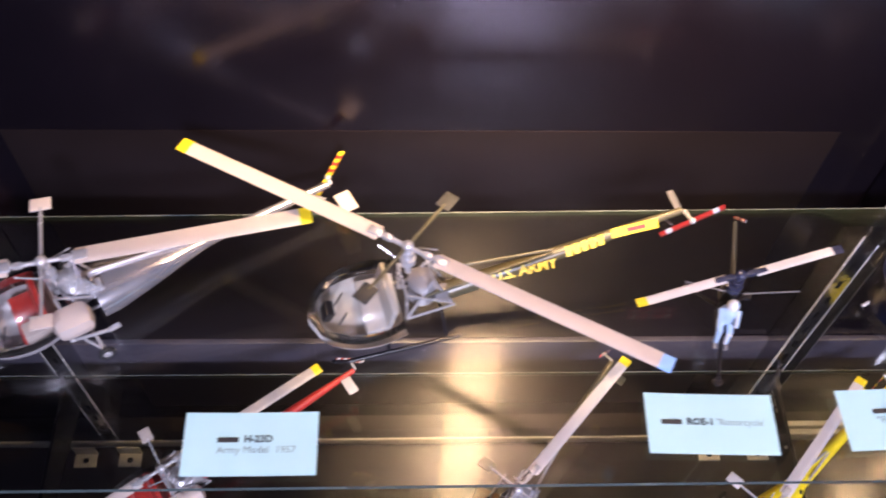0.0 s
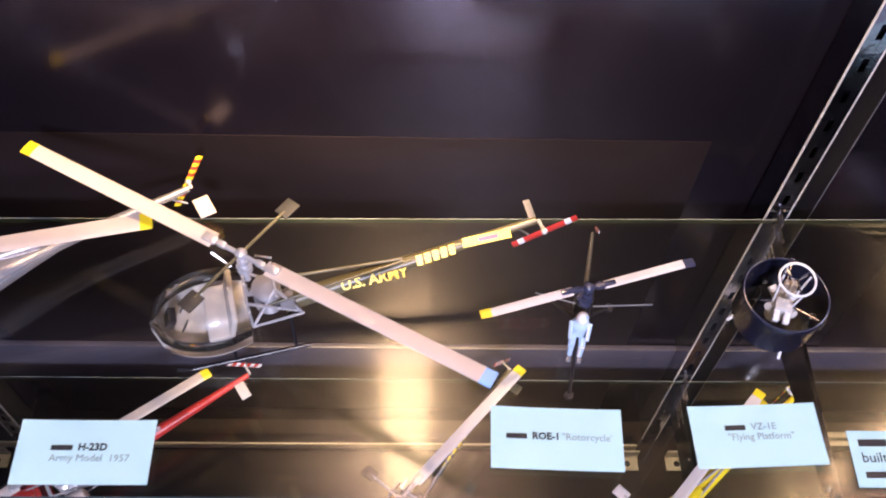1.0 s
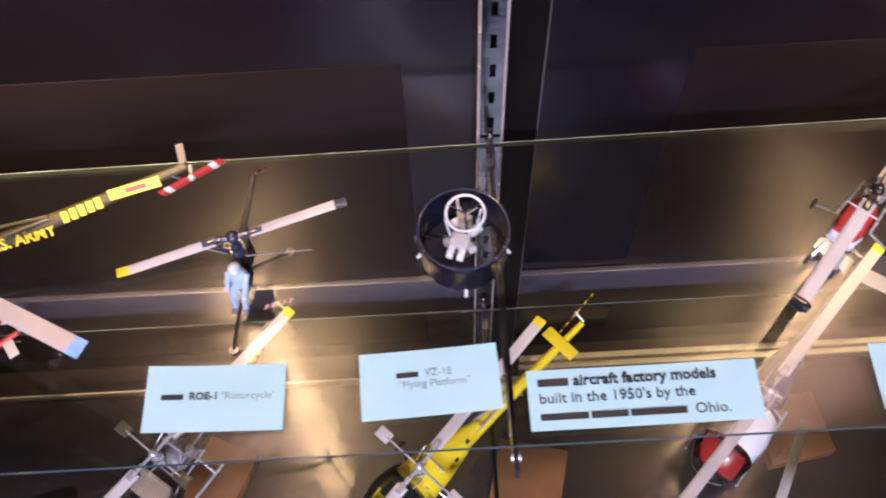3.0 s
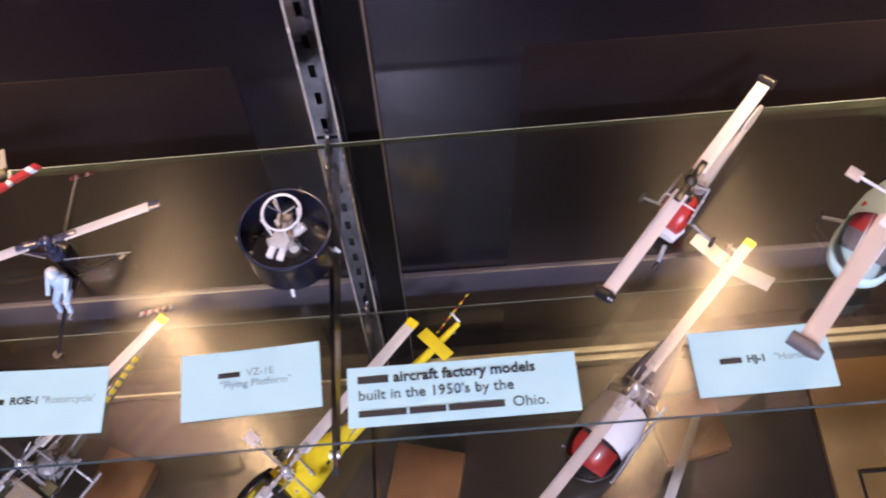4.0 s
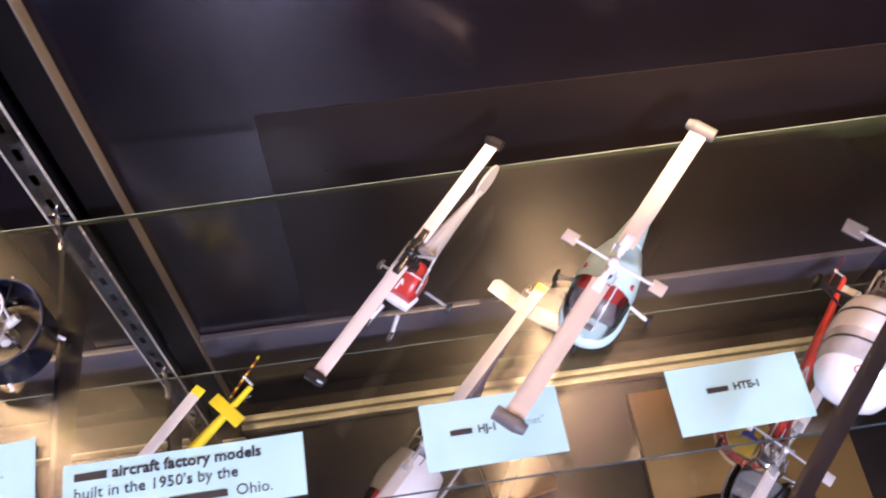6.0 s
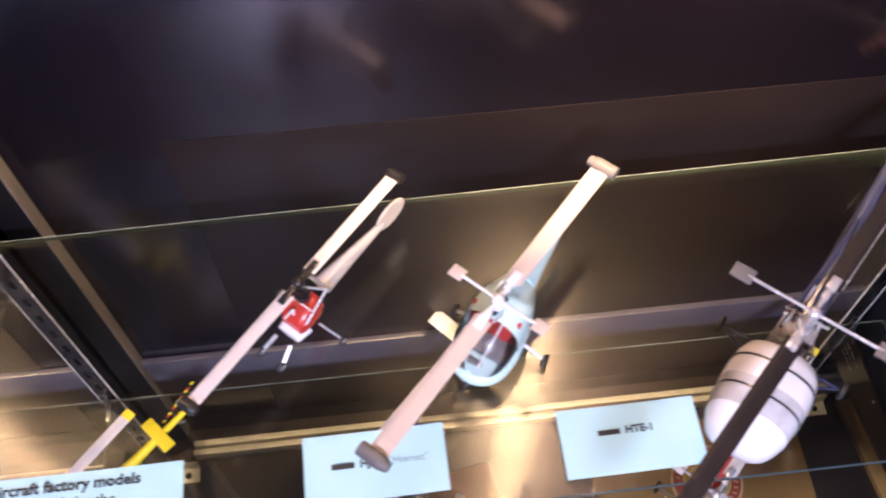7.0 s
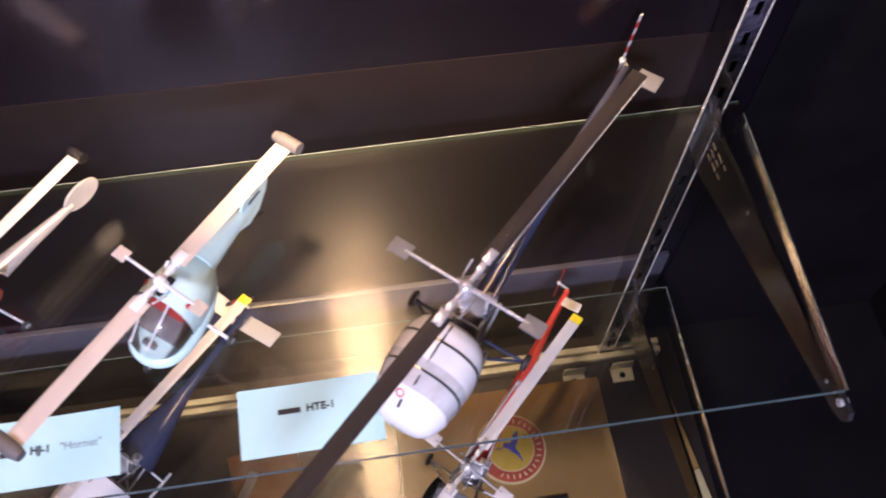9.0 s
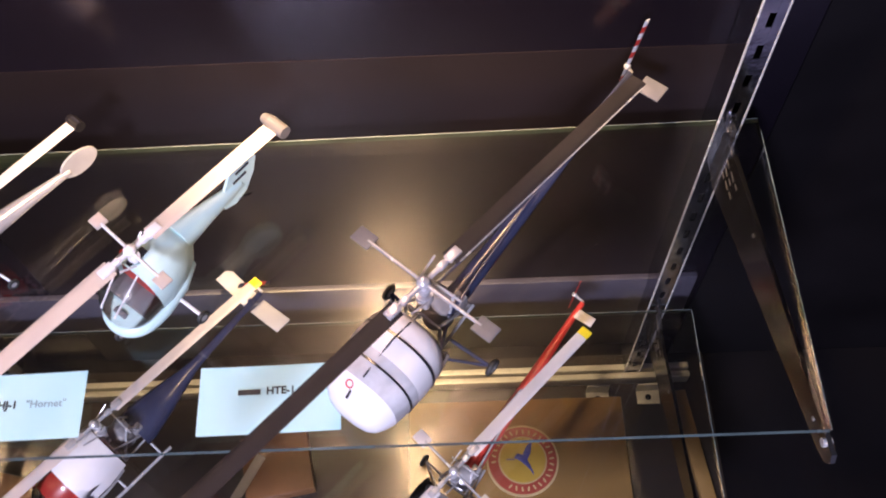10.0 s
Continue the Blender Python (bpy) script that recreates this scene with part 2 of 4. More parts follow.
block("floor", XL, 1.199, -0.02, WY, 0.37, 0.41, DECK, "dark stained wooden deck at the bottom of the case", "floor")
block("ceiling", XL - 0.03, XR + 0.03, -0.02, WY + 0.03, ROOF_Z, ROOF_Z + 0.03, SIDE, "dark ceiling board of the case", "ceiling")
block("room_floor", -4, 4, -4, 1.2, -0.05, 0.0, REFLECTED_FLOOR, "unseen room floor with purple grey blotches added for the wall's cloudy reflection", "floor")
block("room_wall", -4, 4, -4.1, -4, 0.0, 3.0, ROOM, "dark museum wall", "wall")
block("room_wall", -4.1, -4, -4.1, 1.2, 0.0, 3.0, ROOM, "dark museum wall", "wall")
block("room_wall", 4, 4.1, -4.1, 1.2, 0.0, 3.0, ROOM, "dark museum wall", "wall")
block("room_ceiling", -4.1, 4.1, -4.1, 1.2, 3.0, 3.1, ROOM, "dark museum ceiling", "ceiling")
for x0, x1 in ((-0.335, 0.300), (0.505, 1.115)):
    block("back_panel", x0, x1, WY - 0.0004, WY + 0.002, 0.446, 0.952, PANEL, "brown satin panel on the back wall", "panel")
block("wall_strip", XL, 1.150, WY - 0.007, WY - 0.0005, 0.535, 0.618, BAND, "grey painted strip along the back wall", "strip", 0.001)
block("door_stile", 0.3730, 0.3974, 0.4802, WY + 0.001, 0.43, ROOF_Z - 0.002, SIDE, "black overlapping edge of the sliding back panel", "panel", 0.0006)
block("trim", 0.3976, 0.3980, 0.480, WY + 0.001, 0.43, ROOF_Z - 0.002, GREYP, "grey edge of the overlapping back panels", "trim", 0.0001)


def sill_track(x0, x1, ribs, base):
    """Sliding-door track: a double channel."""
    t = thing("door_track", "brushed aluminium sliding door track along the deck", "track", pose(0, 0, 0), "door tracks")
    b = B()
    box(b, ((x0 + x1) / 2, 0.4665, 0.4120), (x1 - x0, 0.018, 0.003), bevel=0.0008)
    part("channel_base", b, base, t)
    for y in ribs:
        b = B()
        box(b, ((x0 + x1) / 2, y, 0.424), (x1 - x0, 0.0022 if len(ribs) < 2 else 0.0068, 0.016), bevel=0.0007)
        part("channel_rib", b, ALU, t)
    return t


sill_track(0.405, 1.175, (0.4600, 0.4705), ALU)
sill_track(-0.62, 0.345, (0.456,), BLACK)


def track_foot(x, y):
    t = thing("track_foot", "small zinc plated angle foot with a screw", "bracket", pose(x, y, 0.41), "track feet")
    b = B()
    box(b, (0, 0, 0.001), (0.026, 0.018, 0.002), bevel=0.0004)
    box(b, (0, 0.008, 0.010), (0.026, 0.002, 0.020), bevel=0.0004)
    part("plate", b, ALU, t)
    b = B()
    ball(b, (0, -0.001, 0.002), (0.0038, 0.0038, 0.0016), 10)
    part("screw", b, DARKSTEEL, t)


for x in (-0.414, -0.362, 0.335, 0.395, 1.070, 1.128):
    track_foot(x, 0.441)


def standard(x):
    """Slotted shelf upright: a folded channel with a slot every 29 mm."""
    t = thing("shelf_upright", "slotted zinc plated steel shelf upright on the back wall", "upright", pose(x, 0, 0), "shelf uprights")
    b = B()
    w, y0, y1, z0, z1 = 0.0082, 0.4655, 0.4935, 0.4294, ROOF_Z - 0.002
    for sx in (-1, 1):
        box(b, (sx * w, (y0 + y1) / 2, (z0 + z1) / 2), (0.0018, y1 - y0, z1 - z0))
        box(b, (sx * (w - 0.0032), y0, (z0 + z1) / 2), (0.0056, 0.0018, z1 - z0 + 0.0004))
    z = z0
    while z < 1.5:
        box(b, (0, y0 + 0.0001, z + 0.0082), (0.0054, 0.0016, 0.0164))
        z += 0.0292
    box(b, (0, y0 + 0.0001, (z + z1) / 2), (0.0054, 0.0016, z1 - z))
    part("channel", b, STEEL, t)
    # Bright rods stand for the light caught along the folded edges.
    for sx in (-1, 1):
        part("folded_edge", rod(B(), (sx * (w + 0.0004), y0 - 0.0004, z0), (sx * (w + 0.0004), y0 - 0.0004, z1), 0.0009, seg=8), CHROME, t, "bright rod added as the highlight along the folded edge")
    # Black sheet stands in for the shade behind the slots.
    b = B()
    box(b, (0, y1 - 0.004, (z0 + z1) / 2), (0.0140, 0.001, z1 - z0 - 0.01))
    part("channel_back", b, BLACK, t, "black sheet added for the shade inside the slotted channel")
    return t


UPRIGHTS = (-0.388, 0.361, 1.110)
for x in UPRIGHTS:
    standard(x)


def shelf_bracket(x, z, front, dx=0.0):
    """Tapered steel shelf bracket with a hooked root and a round nose."""
    t = thing("shelf_bracket", "tapered grey steel bracket hooked into the slotted upright", "bracket", pose(x, 0, z), "shelf brackets")
    b = B()
    pts = [(0.4655, 0.012), (0.4655, -0.052), (0.452, -0.056), (front + 0.012, -0.019), (front + 0.003, -0.015), (front, -0.008), (front + 0.003, -0.001), (0.452, -0.0005), (0.456, 0.012)]
    sides = [[b.verts.new((dx * (0.4655 - y) / 0.24 + s * 0.0016, y, zz)) for y, zz in pts] for s in (-1, 1)]
    b.faces.new(sides[0]), b.faces.new(sides[1])
    for k in range(len(pts)):
        j = (k + 1) % len(pts)
        b.faces.new((sides[0][k], sides[0][j], sides[1][j], sides[1][k]))
    part("arm", b, DARKSTEEL, t, smooth=False)
    b = B()
    box(b, (dx * 0.06, 0.452, 0.001), (0.006, 0.020, 0.004), bevel=0.0008)
    box(b, (0, 0.464, 0.010), (0.004, 0.006, 0.016), bevel=0.0006)
    part("hook", b, STEEL, t, "bright steel hook")
    b = B()
    rod(b, (dx * 0.93 - 0.003, front + 0.012, -0.004), (dx * 0.93 + 0.003, front + 0.012, -0.004), 0.003)
    part("stud", b, CHROME, t)
    for f in (0.36, 0.93):
        part("rivet", rod(B(), (dx * f - 0.0028, 0.4655 - 0.2305 * f, -0.010), (dx * f - 0.0012, 0.4655 - 0.2305 * f, -0.010), 0.0016, seg=10), CHROME, t, "small bright rivet")
    b = B()
    for row, cells in enumerate(((0.007, 0.010, 0.005), (0.009, 0.006), (0.006, 0.008, 0.006))):
        y = 0.448
        for c in cells:
            box(b, (dx * (0.4655 - y + c / 2) / 0.24 - 0.0018, y - c / 2, -0.013 - 0.0075 * row), (0.0003, c, 0.0022))
            y -= c + 0.002
    part("stamped_marks", b, GREYP, t, "rows of small pale stamped marks", smooth=False)
    return t


def glass_shelf(name, x0, x1, y0, y1, z1, label, skew=0.0):
    """Glass sheet: front and rear edges coloured darker, thin bright edge lines painted on."""
    t = thing(name, label, "shelf", pose((x0 + x1) / 2, (y0 + y1) / 2, z1 - 0.005), "glass shelves")
    w, d = x1 - x0, y1 - y0
    b = box(B(), (0, 0, 0.0025), (w, d, 0.005))
    for v in b.verts:
        if v.co.y > 0:
            v.co.y += skew * v.co.x / (w / 2)
    b.normal_update()
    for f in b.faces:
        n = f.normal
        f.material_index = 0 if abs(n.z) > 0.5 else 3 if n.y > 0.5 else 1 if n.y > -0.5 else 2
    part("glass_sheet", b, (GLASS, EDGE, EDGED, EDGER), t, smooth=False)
    part("polished_edge", box(B(), (0, d / 2 + 0.0003, 0.0044), (w, 0.0005, 0.0011), turned(math.degrees(math.atan2(2 * skew, w)))), EDGE_GLINT, t, "pale green edge line with its glint painted in", smooth=False)
    part("polished_edge", box(B(), (w / 2 + 0.0003, 0, 0.0044), (0.0005, d, 0.0011)), EDGE_GLINT, t, "pale green edge line with its glint painted in", smooth=False)
    return t


TOP, LOW = 0.900, 0.600
glass_shelf("glass_shelf", -0.62, 1.131, 0.2385, 0.4590, TOP, "clear glass shelf with green edges holding model helicopters", 0.0105)
glass_shelf("glass_shelf", -0.62, 1.143, 0.190, 0.4610, LOW, "lower clear glass shelf with polished edges holding model helicopters")
for x in UPRIGHTS:
    shelf_bracket(x, TOP - 0.0065, 0.222, 0.022 if x > 1 else 0.0)
    shelf_bracket(x, LOW - 0.0065, 0.185, 0.012 if x > 1 else 0.0)


# ---- model helicopters ----
def striped(parent, az, r0, r1, chord, z, mats, n, name="tail_rotor_blade", frame_m=None):
    """A small flat blade in n bands of colour, joined as one mesh."""
    b = B()
    rows = [[b.verts.new((r0 + (r1 - r0) * i / n, y * chord / 2, zz)) for y, zz in ((-1, 0), (0, 0.0006), (1, 0), (0, -0.0006))] for i in range(n + 1)]
    for i in range(n):
        for k in range(4):
            f = b.faces.new((rows[i][k], rows[i][(k + 1) % 4], rows[i + 1][(k + 1) % 4], rows[i + 1][k]))
            f.material_index = i % len(mats)
    for row in (rows[0], rows[-1]):
        b.faces.new(row)
    bmesh.ops.transform(b, matrix=(frame_m or Matrix()) @ Matrix.Rotation(radians(az), 4, "Z"), verts=b.verts)
    return part(name, b, mats, parent, smooth=False)


def main_rotor(t, h, az, r_plus, r_minus, chord, blade_mat, tips, pad_az, pad_r, pad_mat, pad_size=(0.013, 0.010), root=0.024, cone=(0.0, 0.0), tip_len=0.008, metal=CHROME, bar_mat=None):
    """Mast, cross head, two blades with coloured tips and two control paddles."""
    b = B()
    rod(b, (0, 0, h - 0.030), (0, 0, h + 0.002), 0.0022, seg=12)
    rod(b, (0, 0, h - 0.018), (0, 0, h - 0.013), 0.0052, seg=16)
    rod(b, (0, 0, h - 0.009), (0, 0, h - 0.006), 0.0040, seg=16)
    part("mast", b, metal, t)
    b = B()
    ball(b, (0, 0, h + 0.001), (0.0042, 0.0042, 0.0034))
    rod(b, polar(root, az, h), polar(root, az + 180, h), 0.0017)
    for s in (0, 180):
        box(b, polar(root * 0.62, az + s, h), (0.006, 0.0042, 0.0036), turned(az), bevel=0.0006)
        rod(b, polar(root * 0.8, az + s + 24, h - 0.001), polar(root * 0.35, az + s + 60, h - 0.008), 0.0007, seg=6)
    part("rotor_head", b, metal, t)
    for s, r, tip, cn in ((0, r_plus, tips[0], cone[0]), (180, r_minus, tips[1], cone[1])):
        bl = part("rotor_blade", airfoil(B(), root - 0.003, r - tip_len, chord, h, h + cn, az + s), blade_mat, t)
        part("blade_tip", airfoil(B(), r - tip_len, r, chord * 1.003, h + cn * 0.96, h + cn, az + s, 0), tip, bl)
        b = B()
        box(b, polar(root, az + s, h + 0.0006), (0.010, chord * 0.55, 0.0028), turned(az), bevel=0.0006)
        part("blade_grip", b, metal, bl)
    if pad_r:
        b = B()
        rod(b, polar(pad_r - 0.003, pad_az, h + 0.001), polar(pad_r - 0.003, pad_az + 180, h + 0.001), 0.0011)
        part("stabiliser_bar", b, bar_mat or metal, t)
        for s in (0, 180):
            b = B()
            box(b, polar(pad_r, pad_az + s, h + 0.001), (pad_size[0], pad_size[1], 0.0016), turned(pad_az), bevel=0.0005)
            part("control_paddle", b, pad_mat, t)


def tail_boom(t, a, b_, r0, r1, material, strut=True, strut_mat=None, root=None):
    """Tapered boom. root: half width and half height of a faired body that narrows into it over the first 45 percent."""
    b = B()
    if root:
        rings = []
        for f, k in ((0.0, 1.0), (0.06, 0.97), (0.2, 0.66), (0.34, 0.30), (0.45, 0.06), (0.6, 0.0), (1.0, 0.0)):
            q = r0 + (r1 - r0) * f
            rings.append((a[0] + (b_[0] - a[0]) * f, 0, a[2] + (b_[2] - a[2]) * f, q + (root[0] - q) * k, q + (root[1] - q) * k))
        loft(b, rings, 20, 2.2)
    else:
        rod(b, a, b_, r0, r1, 14)
    part("tail_boom", b, material, t)
    if strut:
        for s in (-1, 1):
            part("boom_strut", rod(B(), (a[0] + 0.012, s * 0.010, a[2] + 0.018), (a[0] - 0.085, s * 0.001, a[2] + (b_[2] - a[2]) * 0.5 + 0.004), 0.0012), strut_mat or CHROME, t)


def tail_rotor(t, x, y, z, r, mats, n, az=55.0, chord=0.0045, metal=CHROME):
    b = B()
    rod(b, (x, 0, z - 0.004), (x, y * 1.15, z), 0.0013, seg=8)
    ball(b, (x, y, z), 0.0025, 10)
    part("tail_gearbox", b, metal, t)
    m = Matrix.Translation((x, y, z)) @ Matrix.Rotation(radians(90), 4, "X")
    striped(t, az, 0.002, r, chord, 0, mats, n, frame_m=m)
    striped(t, az + 180, 0.002, r, chord, 0, mats, n, frame_m=m)


def skids(t, x0, x1, w, material, legs=((0.02, 0.012), (-0.022, 0.012)), top=0.014):
    for s in (-1, 1):
        b = B()
        rod(b, (x0, s * w, 0.0018), (x1 - 0.006, s * w, 0.0018), 0.0016)
        rod(b, (x1 - 0.006, s * w, 0.0018), (x1 + 0.004, s * w, 0.007), 0.0015)
        part("skid", b, material, t)
    for lx, lw in legs:
        b = B()
        for s in (-1, 1):
            rod(b, (lx, s * lw, top), (lx, s * w, 0.002), 0.0012, seg=8)
        rod(b, (lx, -lw, top), (lx, lw, top), 0.0012, seg=8)
        part("skid_leg", b, material, t)


def wheel(t, x, y, r=0.0062, w=0.0036):
    b = B()
    torus(b, (x, y, r), r - w / 2, w / 2, Matrix.Rotation(radians(90), 4, "X"), 20, 8)
    tyre = part("wheel", b, RUBBER, t)
    b = B()
    rod(b, (x, y - w * 0.35, r), (x, y + w * 0.35, r), r * 0.5, seg=12)
    part("rim", b, CHROME, tyre)


def engine(t, x, z, material, frame_mat):
    """Finned engine block in an open tube frame."""
    prof = [(0.0001, z - 0.013)] + [(0.0098 if k % 2 else 0.0076, z - 0.012 + 0.0024 * (k // 2) + 0.0012 * (k % 2) * 0.6) for k in range(21)] + [(0.0001, z + 0.014)]
    part("air_box", box(B(), (x - 0.012, 0.006, z - 0.004), (0.010, 0.008, 0.012), bevel=0.001), material, t)
    b = lathe(B(), (x, 0), prof)
    part("engine", b, material, t)
    b = B()
    for s in (-1, 1):
        rod(b, (x + 0.014, s * 0.013, z + 0.014), (x - 0.020, s * 0.009, z - 0.016), 0.0011, seg=8)
        rod(b, (x + 0.014, s * 0.013, z - 0.018), (x - 0.006, s * 0.008, z + 0.018), 0.0011, seg=8)
        rod(b, (x + 0.014, s * 0.013, z - 0.018), (x - 0.022, s * 0.010, z - 0.018), 0.0011, seg=8)
        rod(b, (x - 0.020, s * 0.009, z - 0.016), (x - 0.006, s * 0.008, z + 0.018), 0.0010, seg=8)
        rod(b, (x + 0.014, s * 0.013, z + 0.014), (x + 0.014, s * 0.013, z - 0.018), 0.0010, seg=8)
    rod(b, (x + 0.014, -0.013, z + 0.014), (x + 0.014, 0.013, z + 0.014), 0.0010, seg=8)
    rod(b, (x - 0.006, -0.014, z + 0.017), (x - 0.006, 0.014, z + 0.017), 0.0010, seg=8)
    part("engine_frame", b, frame_mat, t)


def seat_row(t, x, z, w, material, back=0.016, cushion=None):
    b = B()
    box(b, (x + 0.006, 0, z), (0.016, w, 0.005), bevel=0.0012)
    part("seat", b, cushion or material, t)
    b = B()
    box(b, (x - 0.004, 0, z + back * 0.45), (0.004, w, back), Matrix.Rotation(radians(-12), 4, "Y"), bevel=0.0012)
    part("seat_back", b, material, t)


def bubble(t, xr, xn, w, z0, z1, shell, floor_mat, frame_mat=None, belly=0.30):
    """Cabin: painted belly pan below, clear bubble above."""
    zc, h = (z0 + z1) / 2, (z1 - z0) / 2
    L = xn - xr
    rings = []
    for i in range(11):
        f = i / 10
        k = math.sqrt(max(0.0, 1 - max(0.0, (f - 0.35) / 0.65) ** 2.1)) if f > 0.35 else 0.86 + 0.14 * math.sin(f / 0.35 * math.pi / 2)
        k = max(k, 0.05)
        rings.append((xr + L * f, 0, zc - h * 0.12 * f, w * k, h * k))
    part("canopy", loft(B(), rings, 24, 2.25, caps=False), shell, t)
    low = [(x, y, z0 + (z1 - z0) * belly, ww * 1.012, (z0 + (z1 - z0) * belly) - (z - hh)) for x, y, z, ww, hh in rings]
    part("belly_pan", loft(B(), low, 24, 2.25, caps=False, half="bottom"), floor_mat, t)
    if frame_mat:
        for f in (0.0, 0.62):
            b = B()
            i = round(f * 10)
            x, y, z, ww, hh = rings[i]
            prev = None
            for k in range(25):
                a = 2 * math.pi * k / 24
                p = Vector((x, y + ww * 1.01 * math.copysign(abs(math.cos(a)) ** 0.89, math.cos(a)), z + hh * 1.01 * math.copysign(abs(math.sin(a)) ** 0.89, math.sin(a))))
                if prev is not None:
                    rod(b, prev, p, 0.0007, seg=6)
                prev = p
            part("canopy_hoop", b, frame_mat, t)
    return rings


CREAMTIP = (YELLOW, YELLOW)


def utility_helicopter(label, m, h, tail, tail_h, az, rp, rm, pad_az, pad_r, look_):
    """Light two-bladed helicopter with a bubble cabin, open engine bay and slim boom. Heights are above the shelf."""
    t = thing("model_helicopter", label, "model helicopter", m, "model helicopters")
    k = look_
    main_rotor(t, h, az, rp, rm, k.get("chord", 0.0105), k["blade"], k["tips"], pad_az, pad_r, k["pad"], k.get("pad_size", (0.0135, 0.0105)), cone=k.get("cone", (0.0, 0.0)), metal=k.get("rotor_metal", CHROME), bar_mat=k.get("bar_mat"))
    tail_boom(t, (-0.020, 0, k.get("boom_z", 0.024)), (-tail, 0, tail_h), k.get("boom_r", 0.0058), 0.0026, k["boom"], k.get("strut", True), k.get("strut_mat"), k.get("root"))
    tail_rotor(t, -tail - 0.002, k.get("tr_side", -0.010), tail_h + 0.003, k.get("tr_r", 0.024), k["tr"], k.get("tr_n", 5), k.get("tr_az", 52), k.get("tr_chord", 0.0055))
    b = B()
    box(b, (-tail + k.get("stab_x", 0.012), k.get("stab_side", 0.012), tail_h), (*k.get("stab_size", (0.010, 0.018)), 0.0014), bevel=0.0004)
    part("tailplane", b, k["stab"], t)
    b = B()
    rod(b, (-tail + 0.016, 0, tail_h - 0.002), (-tail + 0.004, 0, tail_h - 0.016), 0.0008, seg=6)
    part("tail_guard", b, CHROME, t)
    engine(t, -0.010, 0.036, k.get("engine", GREYP), k.get("frame", CHROME))
    xr, xn, w = k.get("cabin", (0.006, 0.066, 0.027))
    bubble(t, xr, xn, w, 0.009, k.get("cabin_h", 0.062), CANOPY, k["belly"], k.get("canopy_frame"), k.get("belly_f", 0.3))
    seat_row(t, xr + 0.014, 0.024, w * 1.45, k["seat"], 0.022)
    b = B()
    box(b, (xn - 0.014, 0, 0.030), (0.006, 0.012, 0.010), Matrix.Rotation(radians(-25), 4, "Y"), bevel=0.001)
    rod(b, (xn - 0.020, 0.008, 0.022), (xn - 0.026, 0.008, 0.036), 0.0007, seg=6)
    rod(b, (xn - 0.020, -0.008, 0.022), (xn - 0.026, -0.008, 0.036), 0.0007, seg=6)
    part("instrument_panel", b, BLACK, t)
    if k.get("roof"):
        roof = [(xr - 0.004 + (xn - xr) * f, 0, 0.034, w * g * 1.02, (k.get("cabin_h", 0.062) - 0.034) * g2 * 1.03) for f, g, g2 in ((0, 0.86, 0.86), (0.15, 0.94, 0.95), (0.3, 1.0, 1.0), (0.46, 0.99, 0.985), (0.60, 0.935, 0.925))]
        part("cabin_roof", loft(B(), roof, 24, 2.3, caps=False, half="top"), k["roof"], t)
    if k.get("tanks"):
        for s in (-1, 1):
            b = B()
            loft(b, [(-0.022, s * 0.020, 0.030, 0.004, 0.004), (-0.019, s * 0.020, 0.030, 0.0085, 0.0085), (0.0, s * 0.020, 0.030, 0.0095, 0.0095), (0.006, s * 0.020, 0.030, 0.005, 0.005)], 14)
            part("fuel_tank", b, k["tanks"], t)
    if k.get("gear", "skids") == "skids":
        skids(t, -0.032, 0.056, 0.027, k.get("gear_mat", CHROME))
    else:
        for s in (-1, 1):
            b = B()
            rod(b, (-0.006, s * 0.012, 0.014), (-0.010, s * 0.040, 0.006), 0.0012, seg=8)
            rod(b, (0.008, s * 0.012, 0.012), (-0.010, s * 0.040, 0.006), 0.0010, seg=8)
            part("landing_strut", b, k.get("gear_mat", CHROME), t)
        part("nose_strut", rod(B(), (xn - 0.014, 0, 0.012), (xn - 0.006, 0, 0.006), 0.0012, seg=8), k.get("gear_mat", CHROME), t)
        for x, y in ((-0.010, 0.042), (-0.010, -0.042), (xn - 0.006, 0.0)):
            wheel(t, x, y)
    return t


def lettering(t, text, size, m, material, name="lettering", bold=False):
    """Flat raised letters in the built-in font."""
    cu = bpy.data.curves.new(name, "FONT")
    cu.body, cu.size, cu.extrude, cu.resolution_u = text, size, 0.00012, 2
    cu.align_x, cu.align_y = "LEFT", "CENTER"
    if bold:
        cu.offset = size * 0.026
    tmp = bpy.data.objects.new(name, cu)
    me = bpy.data.meshes.new_from_object(tmp)
    bpy.data.objects.remove(tmp)
    bpy.data.curves.remove(cu)
    me.materials.clear()
    me.materials.append(material)
    ob = new(name, me)
    ob.parent = t
    ob.matrix_local = m
    return ob


# army model: olive boom, clear bubble, cream blades
army = utility_helicopter("olive army model helicopter with clear bubble and cream blades", at(-0.0325, 0.366, TOP, 194.2), 0.090, 0.200, 0.061, 150.5 - 194.2, 0.181, 0.181, 53 - 194.2, 0.044,
    dict(blade=BLADE, tips=(YELLOW, BLUE), pad=RUBBER, bar_mat=OLIVE, boom=OLIVE, tr=(RED, RED, RED, WHITE), tr_chord=0.0075, tr_n=5, stab=PADG, belly=LINEN, seat=LINEN, strut_mat=OLIVE, chord=0.0112, cone=(-0.005, 0.006), boom_z=0.020, cabin=(0.006, 0.071, 0.029), cabin_h=0.055, belly_f=0.22, boom_r=0.0072, tr_az=157, tr_r=0.024, tr_side=0.012, gear_mat=BLACK, stab_side=-0.010, stab_size=(0.005, 0.016), stab_x=0.002))
p_, c_ = radians(12.8), math.sqrt(0.5)
